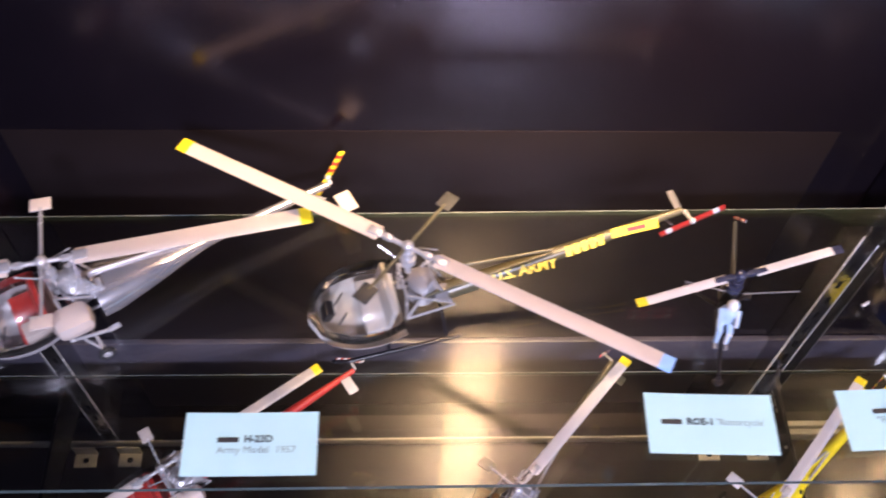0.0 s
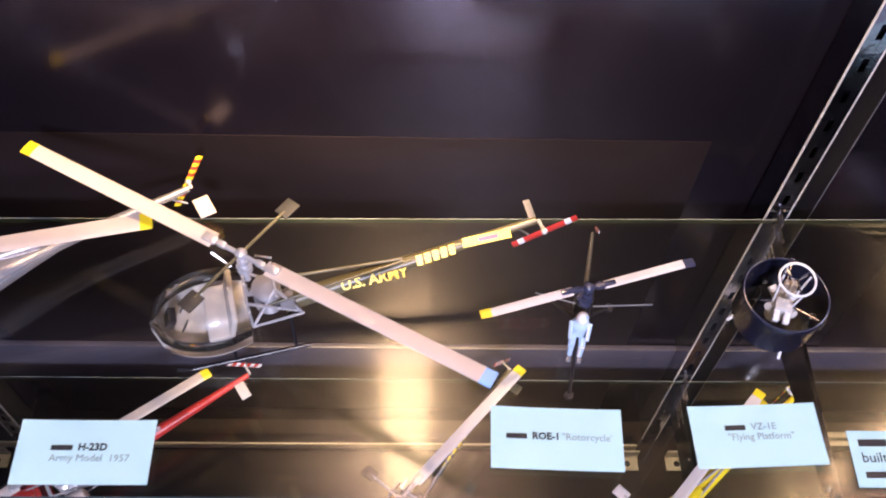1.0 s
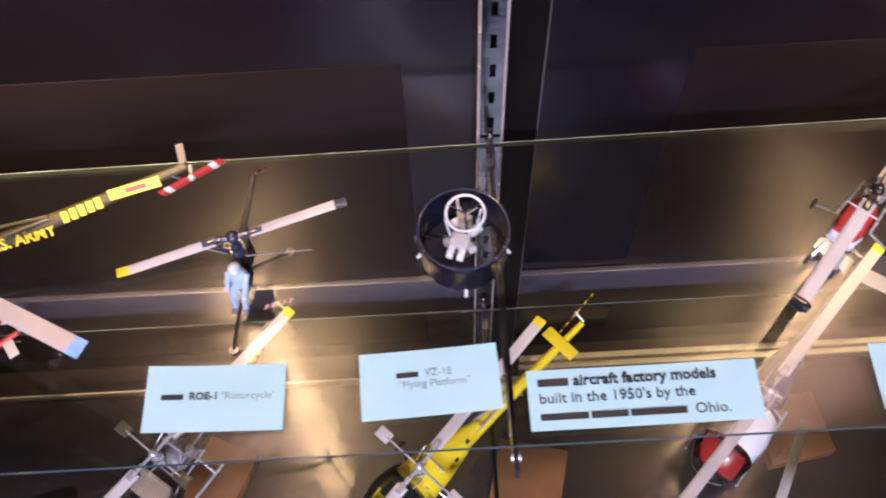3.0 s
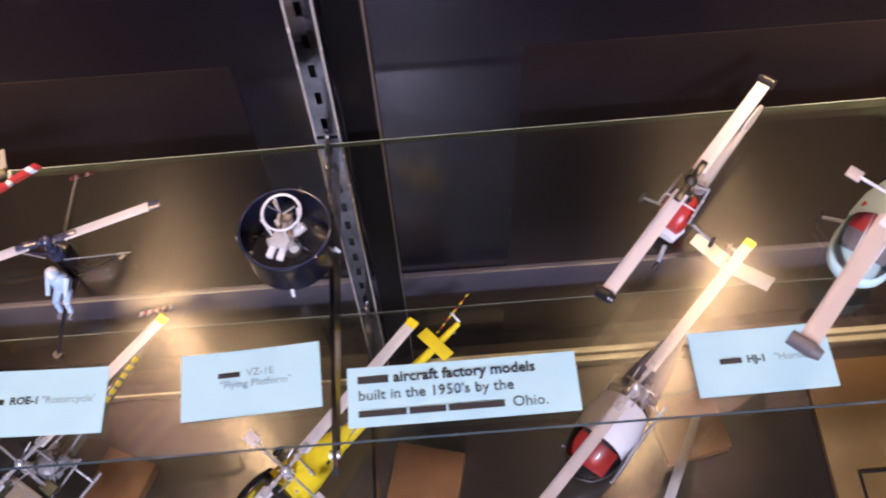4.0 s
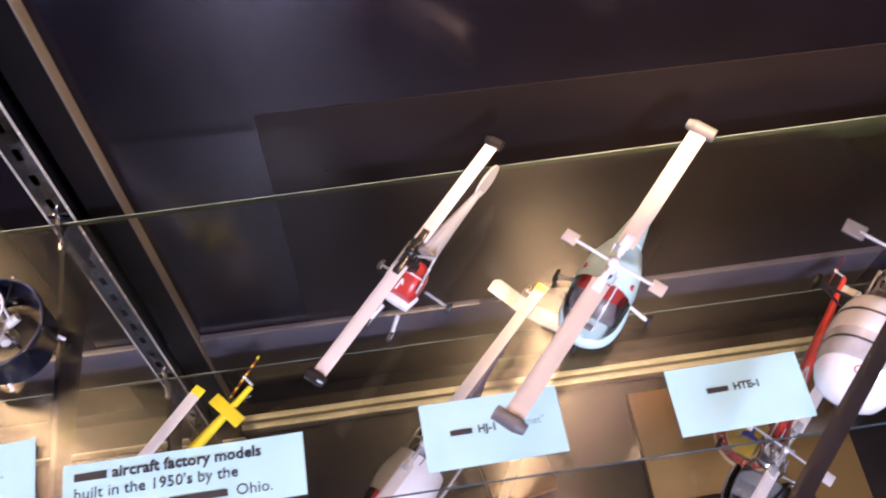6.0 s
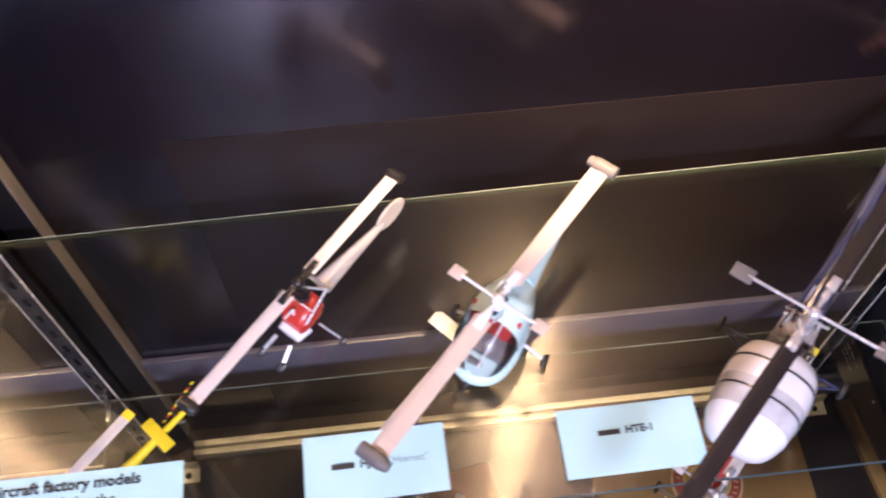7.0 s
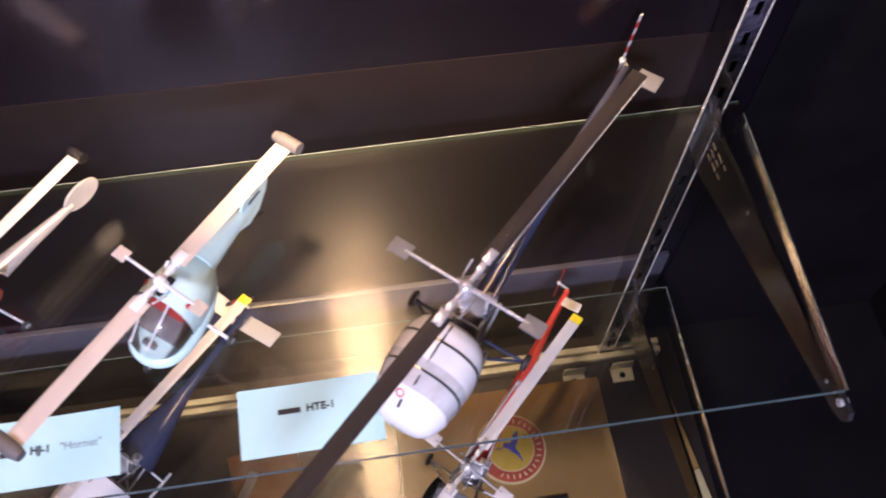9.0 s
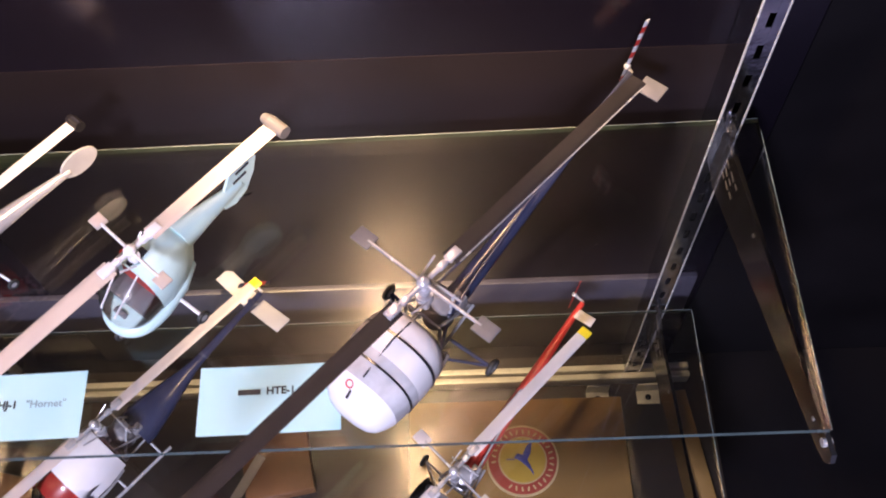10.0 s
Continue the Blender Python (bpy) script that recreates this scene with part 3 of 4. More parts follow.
turn_ = Matrix(((-math.cos(p_), -c_ * math.sin(p_) * 0, 0, 0), (0, -c_, c_, 0), (math.sin(p_), c_, c_, 0), (0, 0, 0, 1))).to_quaternion().to_matrix().to_4x4()


def on_boom(d, lift=0.0):
    """Place on the boom's upper side, d behind the mast."""
    f = (d - 0.020) / 0.180
    r = 0.0072 + (0.0026 - 0.0072) * f + 0.0004 + lift
    return Matrix.Translation((-d, c_ * r, 0.020 + 0.041 * f + c_ * r)) @ turn_


lettering(army, "U.S. ARMY", 0.0104, on_boom(0.060), YELLOW, "boom_lettering", True)
for k in range(5):
    b = B()
    box(b, (0, 0, 0), (0.0042, 0.0075, 0.0005))
    part("boom_bar", b, YELLOW, army, smooth=False).matrix_local = on_boom(0.116 + 0.0058 * k)
b = B()
box(b, (0, 0, 0), (0.034, 0.0068, 0.0005))
part("boom_band", b, YELLOW, army, "yellow boom band", smooth=False).matrix_local = on_boom(0.164)
b = B()
box(b, (0, 0, 0), (0.014, 0.003, 0.0005))
part("boom_bar", b, RED, army, smooth=False).matrix_local = on_boom(0.165, 0.0004)

# bright silver model with red seats
silver = utility_helicopter("silver model helicopter with red seats and cream blades", at(-0.2697, 0.3645, TOP, 209.7), 0.075, 0.204, 0.024, 12.2 - 209.7, 0.176, 0.174, -78 - 209.7, 0.046,
    dict(blade=BLADE, tips=CREAMTIP, pad=BLADE, boom=POLISHED, root=(0.021, 0.014), boom_z=0.020, strut=False, tr=(YELLOW, RED), tr_n=7, stab=BLADE, belly=SILVER, seat=RED, gear="wheels", chord=0.0135, boom_r=0.0052, engine=CHROME, pad_size=(0.010, 0.014), tr_side=-0.004, tr_az=121, tr_r=0.026, stab_side=0.021, stab_x=-0.004, stab_size=(0.012, 0.018)))
part("drive_shaft", rod(B(), (-0.004, -0.008, 0.036), (-0.092, 0, 0.030), 0.0019, 0.0015, 12), CHROME, silver)
b = B()
box(b, (0.000, 0.0225, 0.031), (0.027, 0.022, 0.017), bevel=0.007)
part("fuel_tank", b, BLADE, silver)
b = B()
box(b, (0.0225, 0.0165, 0.030), (0.018, 0.013, 0.010), bevel=0.0015)
part("side_locker", b, BLADE, silver)
b = B()
rod(b, (0.008, 0.024, 0.012), (-0.018, 0.034, 0.020), 0.0014, seg=8)
rod(b, (-0.018, 0.034, 0.020), (-0.026, 0.034, 0.021), 0.0020, seg=8)
part("exhaust_pipe", b, CHROME, silver)

# large model with white cabin and dark blades
hte = utility_helicopter("model helicopter with white banded cabin, dark rotor blades and navy boom", at(0.892, 0.303, TOP, 229.4), 0.085, 0.212, 0.062, 45.0 - 229.4, 0.194, 0.200, -42 - 229.4, 0.0445,
    dict(blade=BLADED, tips=(BLADED, BLADED), rotor_metal=SILVER, strut_mat=NAVY, pad=PADG, boom=NAVY, tr=(WHITE, RED), tr_n=7, tr_chord=0.0085, stab=PADG, belly=WHITE, seat=RED, gear="wheels", chord=0.0108, boom_r=0.0075, gear_mat=NAVY, cabin=(0.004, 0.068, 0.0245), cabin_h=0.060, tr_az=117, stab_side=0.018, stab_x=0.002, stab_size=(0.014, 0.017), tr_side=-0.004, tr_r=0.034))
rear_shell = [(0.0095, 0, 0.034, 0.0150, 0.0165), (0.0105, 0, 0.034, 0.0195, 0.0205), (0.0135, 0, 0.034, 0.0232, 0.0240), (0.020, 0, 0.034, 0.0256, 0.0264), (0.031, 0, 0.034, 0.0268, 0.0275), (0.040, 0, 0.0335, 0.0267, 0.0270)]
glazing = [(0.040, 0, 0.0335, 0.0266, 0.0269), (0.048, 0, 0.033, 0.0261, 0.0261), (0.058, 0, 0.0315, 0.0245, 0.0232)]
nose_shell = [(0.058, 0, 0.0315, 0.0246, 0.0233), (0.064, 0, 0.030, 0.0222, 0.0198), (0.069, 0, 0.0287, 0.0190, 0.0160), (0.0722, 0, 0.028, 0.0145, 0.0112), (0.0738, 0, 0.0278, 0.0085, 0.0060), (0.0742, 0, 0.0278, 0.0010, 0.0010)]
part("cabin_shell", loft(B(), rear_shell, 28, 2.6, caps=False), WHITE, hte, "glossy white cabin shell")
part("cabin_middle", loft(B(), glazing, 28, 2.6, caps=False), GLAZE, hte, "glossy cabin glazing with mottled reflections painted in grey")
part("cabin_nose", loft(B(), nose_shell, 28, 2.6, caps=False), WHITE, hte, "glossy white cabin nose")
for bx, bw, bh, bz in ((0.026, 0.0270, 0.0276, 0.034), (0.046, 0.0266, 0.0268, 0.033)):
    part("cabin_band", loft(B(), [(bx, 0, bz, bw, bh), (bx + 0.0013, 0, bz, bw, bh)], 28, 2.6), BLACK, hte, "thin black cabin band")
b = B()
loft(b, [(0.014, 0.0008, 0.0585, 0.0006, 0.0006), (0.030, 0.0008, 0.0620, 0.0006, 0.0006), (0.056, 0.0008, 0.0565, 0.0006, 0.0006)], 8)
part("cabin_seam", b, BLACK, hte)
b = B()
torus(b, (0.0622, -0.0045, 0.0508), 0.0023, 0.0006, Matrix.Rotation(radians(38), 4, "Y"), 20, 6)
b2 = box(B(), (0.0655, -0.0020, 0.0478), (0.008, 0.0016, 0.0010), Matrix.Rotation(radians(38), 4, "Y"))
part("latch", b2, BLACK, hte)
part("round_marking", b, RED, hte, "small red round marking")

part("blade_edge", rod(B(), turned(45.0 - 229.4) @ Vector((0.024, -0.0056, 0.0848)), turned(45.0 - 229.4) @ Vector((0.190, -0.0056, 0.0848)), 0.0005, seg=6), CHROME, hte, "thin bright metal line along the leading edge")

# lower shelf
utility_helicopter("silver and red model helicopter on the lower glass shelf", at(-0.2525, 0.333, LOW, 213.5), 0.078, 0.200, 0.046, 35.9 - 213.5, 0.168, 0.168, 121 - 213.5, 0.036,
    dict(blade=BLADE, tips=CREAMTIP, pad=BLADE, boom=RED, tr=(RED, WHITE), tr_n=4, stab=BLADEW, belly=RED, seat=RED, gear="wheels", tanks=BLADE, boom_r=0.0085, engine=CHROME))
olive = utility_helicopter("olive model helicopter with yellow boom lettering on the lower glass shelf", at(0.0665, 0.309, LOW, 232.6), 0.080, 0.173, 0.054, 48.2 - 232.6, 0.172, 0.172, 140 - 232.6, 0.036,
    dict(blade=BLADEW, tips=CREAMTIP, pad=OLIVE, boom=OLIVE, tr=(RED, WHITE), tr_n=4, stab=OLIVE, belly=OLIVE, seat=TAN, boom_r=0.0075))
b = B()
for k in range(9):
    box(b, (-0.060 - 0.0085 * k, 0.0048 - 0.00020 * k, 0.0395 + 0.0013 * k), (0.0052, 0.0012, 0.0080), Matrix.Rotation(radians(10), 4, "Y"))
part("boom_marking", b, YELLOW, olive, "yellow boom marking")
yel = utility_helicopter("bright yellow model helicopter with black spots on the lower glass shelf", at(0.2930, 0.2865, LOW, 220.4), 0.077, 0.206, 0.052, 47.9 - 220.4, 0.174, 0.174, 135 - 220.4, 0.041,
    dict(blade=BLADEW, tips=CREAMTIP, pad=BLADEW, boom=YELLOW, tr=(YELLOW, RED, BLACK), tr_n=7, tr_az=150, stab=YELLOW, belly=YELLOW, seat=BLACK, gear="wheels", boom_r=0.0095, engine=YELLOW, stab_side=0.0, stab_size=(0.012, 0.036), stab_x=0.030))
b = B()
loft(b, [(-0.070, 0, 0.040, 0.004, 0.005), (-0.045, 0, 0.038, 0.0125, 0.012), (-0.015, 0, 0.036, 0.019, 0.017), (0.010, 0, 0.034, 0.021, 0.019)], 20, 2.4)
part("rear_fairing", b, YELLOW, yel)
b = B()
for x, y in ((-0.050, 0.006), (-0.032, 0.011), (-0.020, 0.004), (-0.006, 0.012), (-0.012, -0.008), (-0.038, -0.004)):
    ball(b, (x, y, 0.0495 - abs(y) * 0.25 + (x + 0.03) * 0.06), (0.003, 0.0024, 0.0016), 10)
part("black_spot", b, BLACK, yel)
wht = utility_helicopter("white model helicopter with red seats and navy boom", at(0.598, 0.334, LOW, 227.2), 0.085, 0.186, 0.052, 45.4 - 227.2, 0.187, 0.187, 128 - 227.2, 0.0,
    dict(blade=BLADE, tips=CREAMTIP, pad=BLADE, boom=NAVY, tr=(NAVY, RED), tr_n=3, stab=NAVY, stab_size=(0.004, 0.008), stab_side=0.0, belly=WHITE, seat=RED, roof=WHITE, boom_r=0.0062, root=(0.020, 0.013), strut=False, cabin=(0.010, 0.084, 0.0275), cabin_h=0.070, belly_f=0.36))
part("seat", box(B(), (0.058, 0, 0.036), (0.026, 0.040, 0.006), bevel=0.002), RED, wht, "red bench seat")
for side in (-1, 1):
    part("tailplane", box(B(), (-0.176, side * 0.023, 0.049), (0.017, 0.040, 0.0016), Matrix.Rotation(radians(14 * side), 4, "X"), bevel=0.0005), GREYW, wht)
utility_helicopter("silver model helicopter with red boom stripe on the lower glass shelf", at(0.903, 0.283, LOW, 232.5), 0.085, 0.205, 0.056, 45 - 232.5, 0.173, 0.173, -48 - 232.5, 0.038,
    dict(blade=BLADEW, tips=CREAMTIP, pad=BLADEW, boom=RED, tr=(RED, RED), tr_n=2, tr_az=118, tr_r=0.016, stab=BLADEW, belly=SILVER, seat=GREYP, gear="wheels", boom_r=0.0085, engine=CHROME, stab_side=0.010))

# deck
utility_helicopter("dark model helicopter with pale blades standing on the deck", at(0.619, 0.214, 0.41, 152), 0.076, 0.190, 0.052, 61.6 - 152, 0.170, 0.170, 150 - 152, 0.036,
    dict(blade=BLADEW, tips=(BLADEW, BLADEW), pad=BLADEW, boom=NAVY, tr=(RED, WHITE), tr_n=4, stab=NAVY, belly=NAVY, seat=GREYP, boom_r=0.0075))


def jet_tip(parent, r, az, z, rad, length, material):
    b = B()
    d = Vector((-math.sin(radians(az)), math.cos(radians(az)), 0))
    c = polar(r, az, z)
    rod(b, c - d * length / 2, c + d * length * 0.2, rad, rad * 1.06, 16)
    rod(b, c + d * length * 0.2, c + d * length / 2, rad * 1.06, rad * 0.72, 16)
    part("tip_jet", b, material, parent, "dark tip jet")


def hornet():
    """Pale mint two-seat jet-tip helicopter with a glazed nose and red seats."""
    t = thing("model_helicopter", "pale mint model helicopter with red seats and tip jets", "model helicopter", at(0.717, 0.342, TOP, 231.4), "model helicopters")
    main_rotor(t, 0.065, 47.7 - 231.4, 0.117, 0.117, 0.0118, BLADE, (BLADE, BLADE), -43.7 - 231.4, 0.0305, BLADE, (0.0095, 0.0085), root=0.018, metal=WHITE)
    for s in (0, 180):
        jet_tip(t, 0.120, 47.7 - 231.4 + s, 0.0655, 0.0045, 0.020, PADG)
    body = [(-0.034, 0, 0.034, 0.007, 0.009), (-0.028, 0, 0.034, 0.0125, 0.0155), (-0.015, 0, 0.033, 0.0178, 0.0205), (-0.002, 0, 0.032, 0.0200, 0.0222), (0.0070, 0, 0.0318, 0.0199, 0.0220)]
    part("cabin_roof", loft(B(), body, 26, 2.4, caps=False), MINT, t)
    us = (0.0, 0.15, 0.3, 0.45, 0.6, 0.73, 0.84, 0.92, 0.97, 0.995)
    bulge = [(u, math.sqrt(1 - u ** 3.2)) for u in us]
    front = [(0.0065 + 0.0275 * u, 0, 0.0320 - 0.0080 * u * u, 0.0196 * k, 0.0216 * k) for u, k in bulge]
    part("windscreen", loft(B(), front, 30, 2.4, caps=False), CANOPY, t)
    low = [(-0.028, 0, 0.0200, 0.0110, 0.0060), (-0.012, 0, 0.0175, 0.0184, 0.0078)] + [(0.0065 + 0.0305 * u, 0, 0.0160, 0.0211 * k, 0.0080 * k ** 0.6) for u, k in bulge]
    part("belly_pan", loft(B(), low, 30, 2.4), MINT, t)
    b = B()
    for w0, w1 in ((-0.008, -0.006), (0.008, 0.006)):
        rod(b, (0.0065, w0, 0.0530), (0.0325, w1, 0.0340), 0.0007, seg=6)
    part("windscreen_frame", b, WHITE, t)
    seat_row(t, 0.006, 0.026, 0.034, RED, 0.024, GREYP)
    b = B()
    box(b, (0.026, 0, 0.021), (0.004, 0.010, 0.008), bevel=0.0008)
    part("instrument_panel", b, GREYP, t)
    boom = [(-0.030, 0, 0.040, 0.0100, 0.0100), (-0.050, 0, 0.037, 0.0068, 0.0075), (-0.076, 0, 0.034, 0.0036, 0.0046), (-0.086, 0, 0.032, 0.0020, 0.0034)]
    part("tail_boom", loft(B(), boom, 18, 2.4), MINT, t)
    b = B()
    pts = [(-0.068, 0.024), (-0.073, 0.041), (-0.080, 0.050), (-0.092, 0.054), (-0.101, 0.052), (-0.103, 0.045), (-0.098, 0.034), (-0.088, 0.023), (-0.077, 0.020)]
    tilt = 0.0
    sides = [[b.verts.new((x, s * 0.0010 - (z - 0.036) * math.sin(tilt), 0.036 + (z - 0.036) * math.cos(tilt))) for x, z in pts] for s in (-1, 1)]
    b.faces.new(sides[0]), b.faces.new(sides[1])
    for k in range(len(pts)):
        j = (k + 1) % len(pts)
        b.faces.new((sides[0][k], sides[0][j], sides[1][j], sides[1][k]))
    fin = part("tail_fin", b, MINT, t, smooth=False)
    b = B()
    for k in range(2):
        box(b, (-0.090 + 0.004 * k, 0.0013 - (0.010 - 0.006 * k) * math.sin(tilt), 0.046 - 0.006 * k), (0.012, 0.0006, 0.0018), Matrix.Rotation(tilt, 4, "X"))
    part("fin_marking", b, INK, fin, "dark script marking")
    b = B()
    rod(b, (-0.076, 0, 0.024), (-0.090, 0.001, 0.016), 0.0008, seg=6)
    part("tail_skid", b, STEEL, t)
    b = B()
    loft(b, [(-0.008, 0, 0.0560, 0.0030, 0.0012), (0.0, 0, 0.0565, 0.0034, 0.0016), (0.006, 0, 0.0560, 0.0018, 0.0010)], 12)
    part("mast_slot", b, BLACK, t, "dark slot round the mast")
    for s in (-1, 1):
        part("landing_strut", rod(B(), (-0.004, s * 0.015, 0.018), (-0.006, s * 0.032, 0.006), 0.0013, seg=8), WHITE, t)
    part("nose_strut", rod(B(), (0.028, 0, 0.014), (0.034, 0, 0.006), 0.0011, seg=8), WHITE, t)
    for x, y in ((-0.006, 0.034), (-0.006, -0.034), (0.034, 0)):
        wheel(t, x, y, 0.0050, 0.003)


hornet()


def red_seat_helicopter():
    """Small open jet-tip helicopter: red cabin pod, silver tail cone and oval fin."""
    t = thing("model_helicopter", "small open model helicopter with red pod and white blades", "model helicopter", at(0.597, 0.373, TOP, 226), "model helicopters")
    main_rotor(t, 0.055, 48.5 - 226, 0.097, 0.097, 0.0088, BLADEW, (BLADEW, BLADEW), -45.8 - 226, 0.0, BLACK, (0.005, 0.005), root=0.013, metal=BLACK)
    for s in (0, 180):
        jet_tip(t, 0.099, 48.5 - 226 + s, 0.055, 0.0038, 0.012, BLACK)
    pod = [(-0.008, 0, 0.023, 0.0075, 0.008), (-0.004, 0, 0.023, 0.0098, 0.0098), (0.004, 0, 0.022, 0.0104, 0.0100), (0.011, 0, 0.020, 0.0098, 0.0086), (0.015, 0, 0.018, 0.0080, 0.0056)]
    part("pod", loft(B(), pod, 22, 3.2), RED, t)
    b = B()
    loft(b, [(0.008, 0, 0.013, 0.0108, 0.005), (0.019, 0, 0.012, 0.0090, 0.0030)], 18, 3)
    part("nose_tray", b, WHITE, t)
    b = B()
    rod(b, (0.010, 0, 0.034), (0.018, 0, 0.0335), 0.0008, seg=6)
    rod(b, (0.004, -0.0105, 0.0352), (0.004, 0.0105, 0.0352), 0.0006, seg=6)
    rod(b, (0.012, 0, 0.020), (0.010, 0, 0.034), 0.0008, seg=6)
    part("control_stick", b, WHITE, t)
    b = B()
    for s in (-1, 1):
        rod(b, (-0.012, s * 0.010, 0.040), (0.012, s * 0.012, 0.030), 0.0009, seg=8)
        rod(b, (-0.012, s * 0.010, 0.040), (-0.020, s * 0.004, 0.026), 0.0009, seg=8)
        rod(b, (-0.012, s * 0.010, 0.040), (0, 0, 0.050), 0.0009, seg=8)
    rod(b, (-0.012, -0.010, 0.040), (-0.012, 0.010, 0.040), 0.0009, seg=8)
    part("pylon_frame", b, CHROME, t)
    part("tail_cone", loft(B(), [(-0.016, 0, 0.028, 0.0070, 0.0068), (-0.045, 0, 0.027, 0.0045, 0.0046), (-0.078, 0, 0.025, 0.0022, 0.0026)], 18), SILVER, t)
    b = B()
    fin = [(-0.072 - 0.016 * (1 - math.cos(a)) * 0.9, 0.027 + 0.0100 * math.sin(a)) for a in (2 * math.pi * k / 18 for k in range(18))]
    tilt = 0.0
    sides = [[b.verts.new((x, s * 0.0008 - (z - 0.026) * math.sin(tilt), 0.026 + (z - 0.026) * math.cos(tilt))) for x, z in fin] for s in (-1, 1)]
    b.faces.new(sides[0]), b.faces.new(sides[1])
    for k in range(18):
        j = (k + 1) % 18
        b.faces.new((sides[0][k], sides[0][j], sides[1][j], sides[1][k]))
    part("tail_fin", b, GREYW, t, smooth=False)
    for s in (-1, 1):
        part("landing_strut", rod(B(), (0.002, s * 0.012, 0.016), (-0.002, s * 0.026, 0.005), 0.0010, seg=8), CHROME, t)
        part("front_leg", rod(B(), (0.024, s * 0.006, 0.012), (0.036, s * 0.009, 0.005), 0.0016, seg=8), CHROME, t)
    for x, y in ((-0.002, 0.028), (-0.002, -0.028), (0.037, 0.009), (0.037, -0.009)):
        wheel(t, x, y, 0.0042, 0.0026)


red_seat_helicopter()


def rotorcycle():
    """One-man folding helicopter: thin dark frame, two short blades, tripod of legs."""
    t = thing("model_rotorcycle", "tiny dark open-frame one-man helicopter model with white blades", "model helicopter", at(0.1935, 0.3615, TOP, 260), "model helicopters")
    main_rotor(t, 0.060, 13.0 - 260, 0.073, 0.074, 0.0066, BLADEW, (NAVY, YELLOW), 60, 0.0, BLACK, root=0.014, cone=(0.008, -0.008), tip_len=0.0075, metal=NAVY)
    b = B()
    rod(b, (0, 0, 0.014), (0, 0, 0.055), 0.0036, 0.0024, 12)
    box(b, (-0.004, 0, 0.034), (0.010, 0.012, 0.020), bevel=0.0015)
    part("engine_column", b, BLACK, t)
    b = B()
    rod(b, (0, 0, 0.018), (0.052, 0, 0.003), 0.0013, seg=8)
    rod(b, (0.000, 0, 0.014), (-0.022, 0.022, 0.002), 0.0012, seg=8)
    rod(b, (0.000, 0, 0.014), (-0.022, -0.022, 0.002), 0.0012, seg=8)
    for p in ((0.052, 0), (-0.022, 0.022), (-0.022, -0.022)):
        rod(b, (p[0], p[1], 0.0), (p[0], p[1], 0.003), 0.0032, seg=12)
    part("tripod", b, BLACK, t)
    part("outrigger", rod(B(), (0.004, 0.006, 0.044), (-0.006, 0.046, 0.042), 0.0005, seg=6), GREYP, t)
    part("outrigger", rod(B(), (0.004, -0.006, 0.044), (0.000, -0.034, 0.043), 0.0005, seg=6), GREYP, t)
    b = B()
    rod(b, (-0.004, 0, 0.040), (-0.052, 0, 0.050), 0.0020, 0.0012, 10)
    part("tail_tube", b, RUBBER, t)
    m = Matrix.Translation((-0.054, 0.003, 0.051)) @ Matrix.Rotation(radians(90), 4, "X")
    striped(t, 50, 0.001, 0.016, 0.0026, 0, (BLACK, RED, WHITE), 5, frame_m=m)
    striped(t, 230, 0.001, 0.016, 0.0026, 0, (BLACK, RED, WHITE), 5, frame_m=m)
    b = B()
    box(b, (0.010, 0, 0.018), (0.014, 0.012, 0.002), bevel=0.0006)
    part("seat", b, BLACK, t)


rotorcycle()


def toy_figure():
    """Plain seated toy shape, one mesh."""
    b = B()
    loft(b, [(0.008, 0, 0.0260, 0.0055, 0.0050), (0.014, 0, 0.0255, 0.0062, 0.0060), (0.017, 0, 0.0250, 0.0040, 0.0040)], 14)
    ball(b, (0.012, 0, 0.0300), (0.0052, 0.0068, 0.0080), 14)
    for s in (-1, 1):
        rod(b, (0.014, s * 0.0032, 0.0215), (0.0225, s * 0.0036, 0.0190), 0.0028, 0.0024, 10)
        rod(b, (0.0225, s * 0.0036, 0.0190), (0.0245, s * 0.0034, 0.0090), 0.0022, 0.0018, 10)
        rod(b, (0.012, s * 0.0062, 0.0340), (0.022, s * 0.0058, 0.0270), 0.0018, 0.0014, 8)
    for f in b.faces:
        f.material_index = 0
    n = len(b.faces)
    ball(b, (0.013, 0, 0.0415), (0.0046, 0.0044, 0.0048), 14)
    b.faces.ensure_lookup_table()
    for f in b.faces[n:]:
        f.material_index = 1
    n = len(b.faces)
    for s in (-1, 1):
        box(b, (0.0265, s * 0.0036, 0.0080), (0.007, 0.0032, 0.003), bevel=0.0008)
    b.faces.ensure_lookup_table()
    for f in b.faces[n:]:
        f.material_index = 2
    ob = mesh_object("toy_figure", b, (FIGBLUE, WHITE, GREYP))
    ob.matrix_world = at(0.1935, 0.3615, TOP, 260)
    return tagged(ob, "tiny pale blue toy figure with a white round head, seated", "toy figure")


toy_figure()


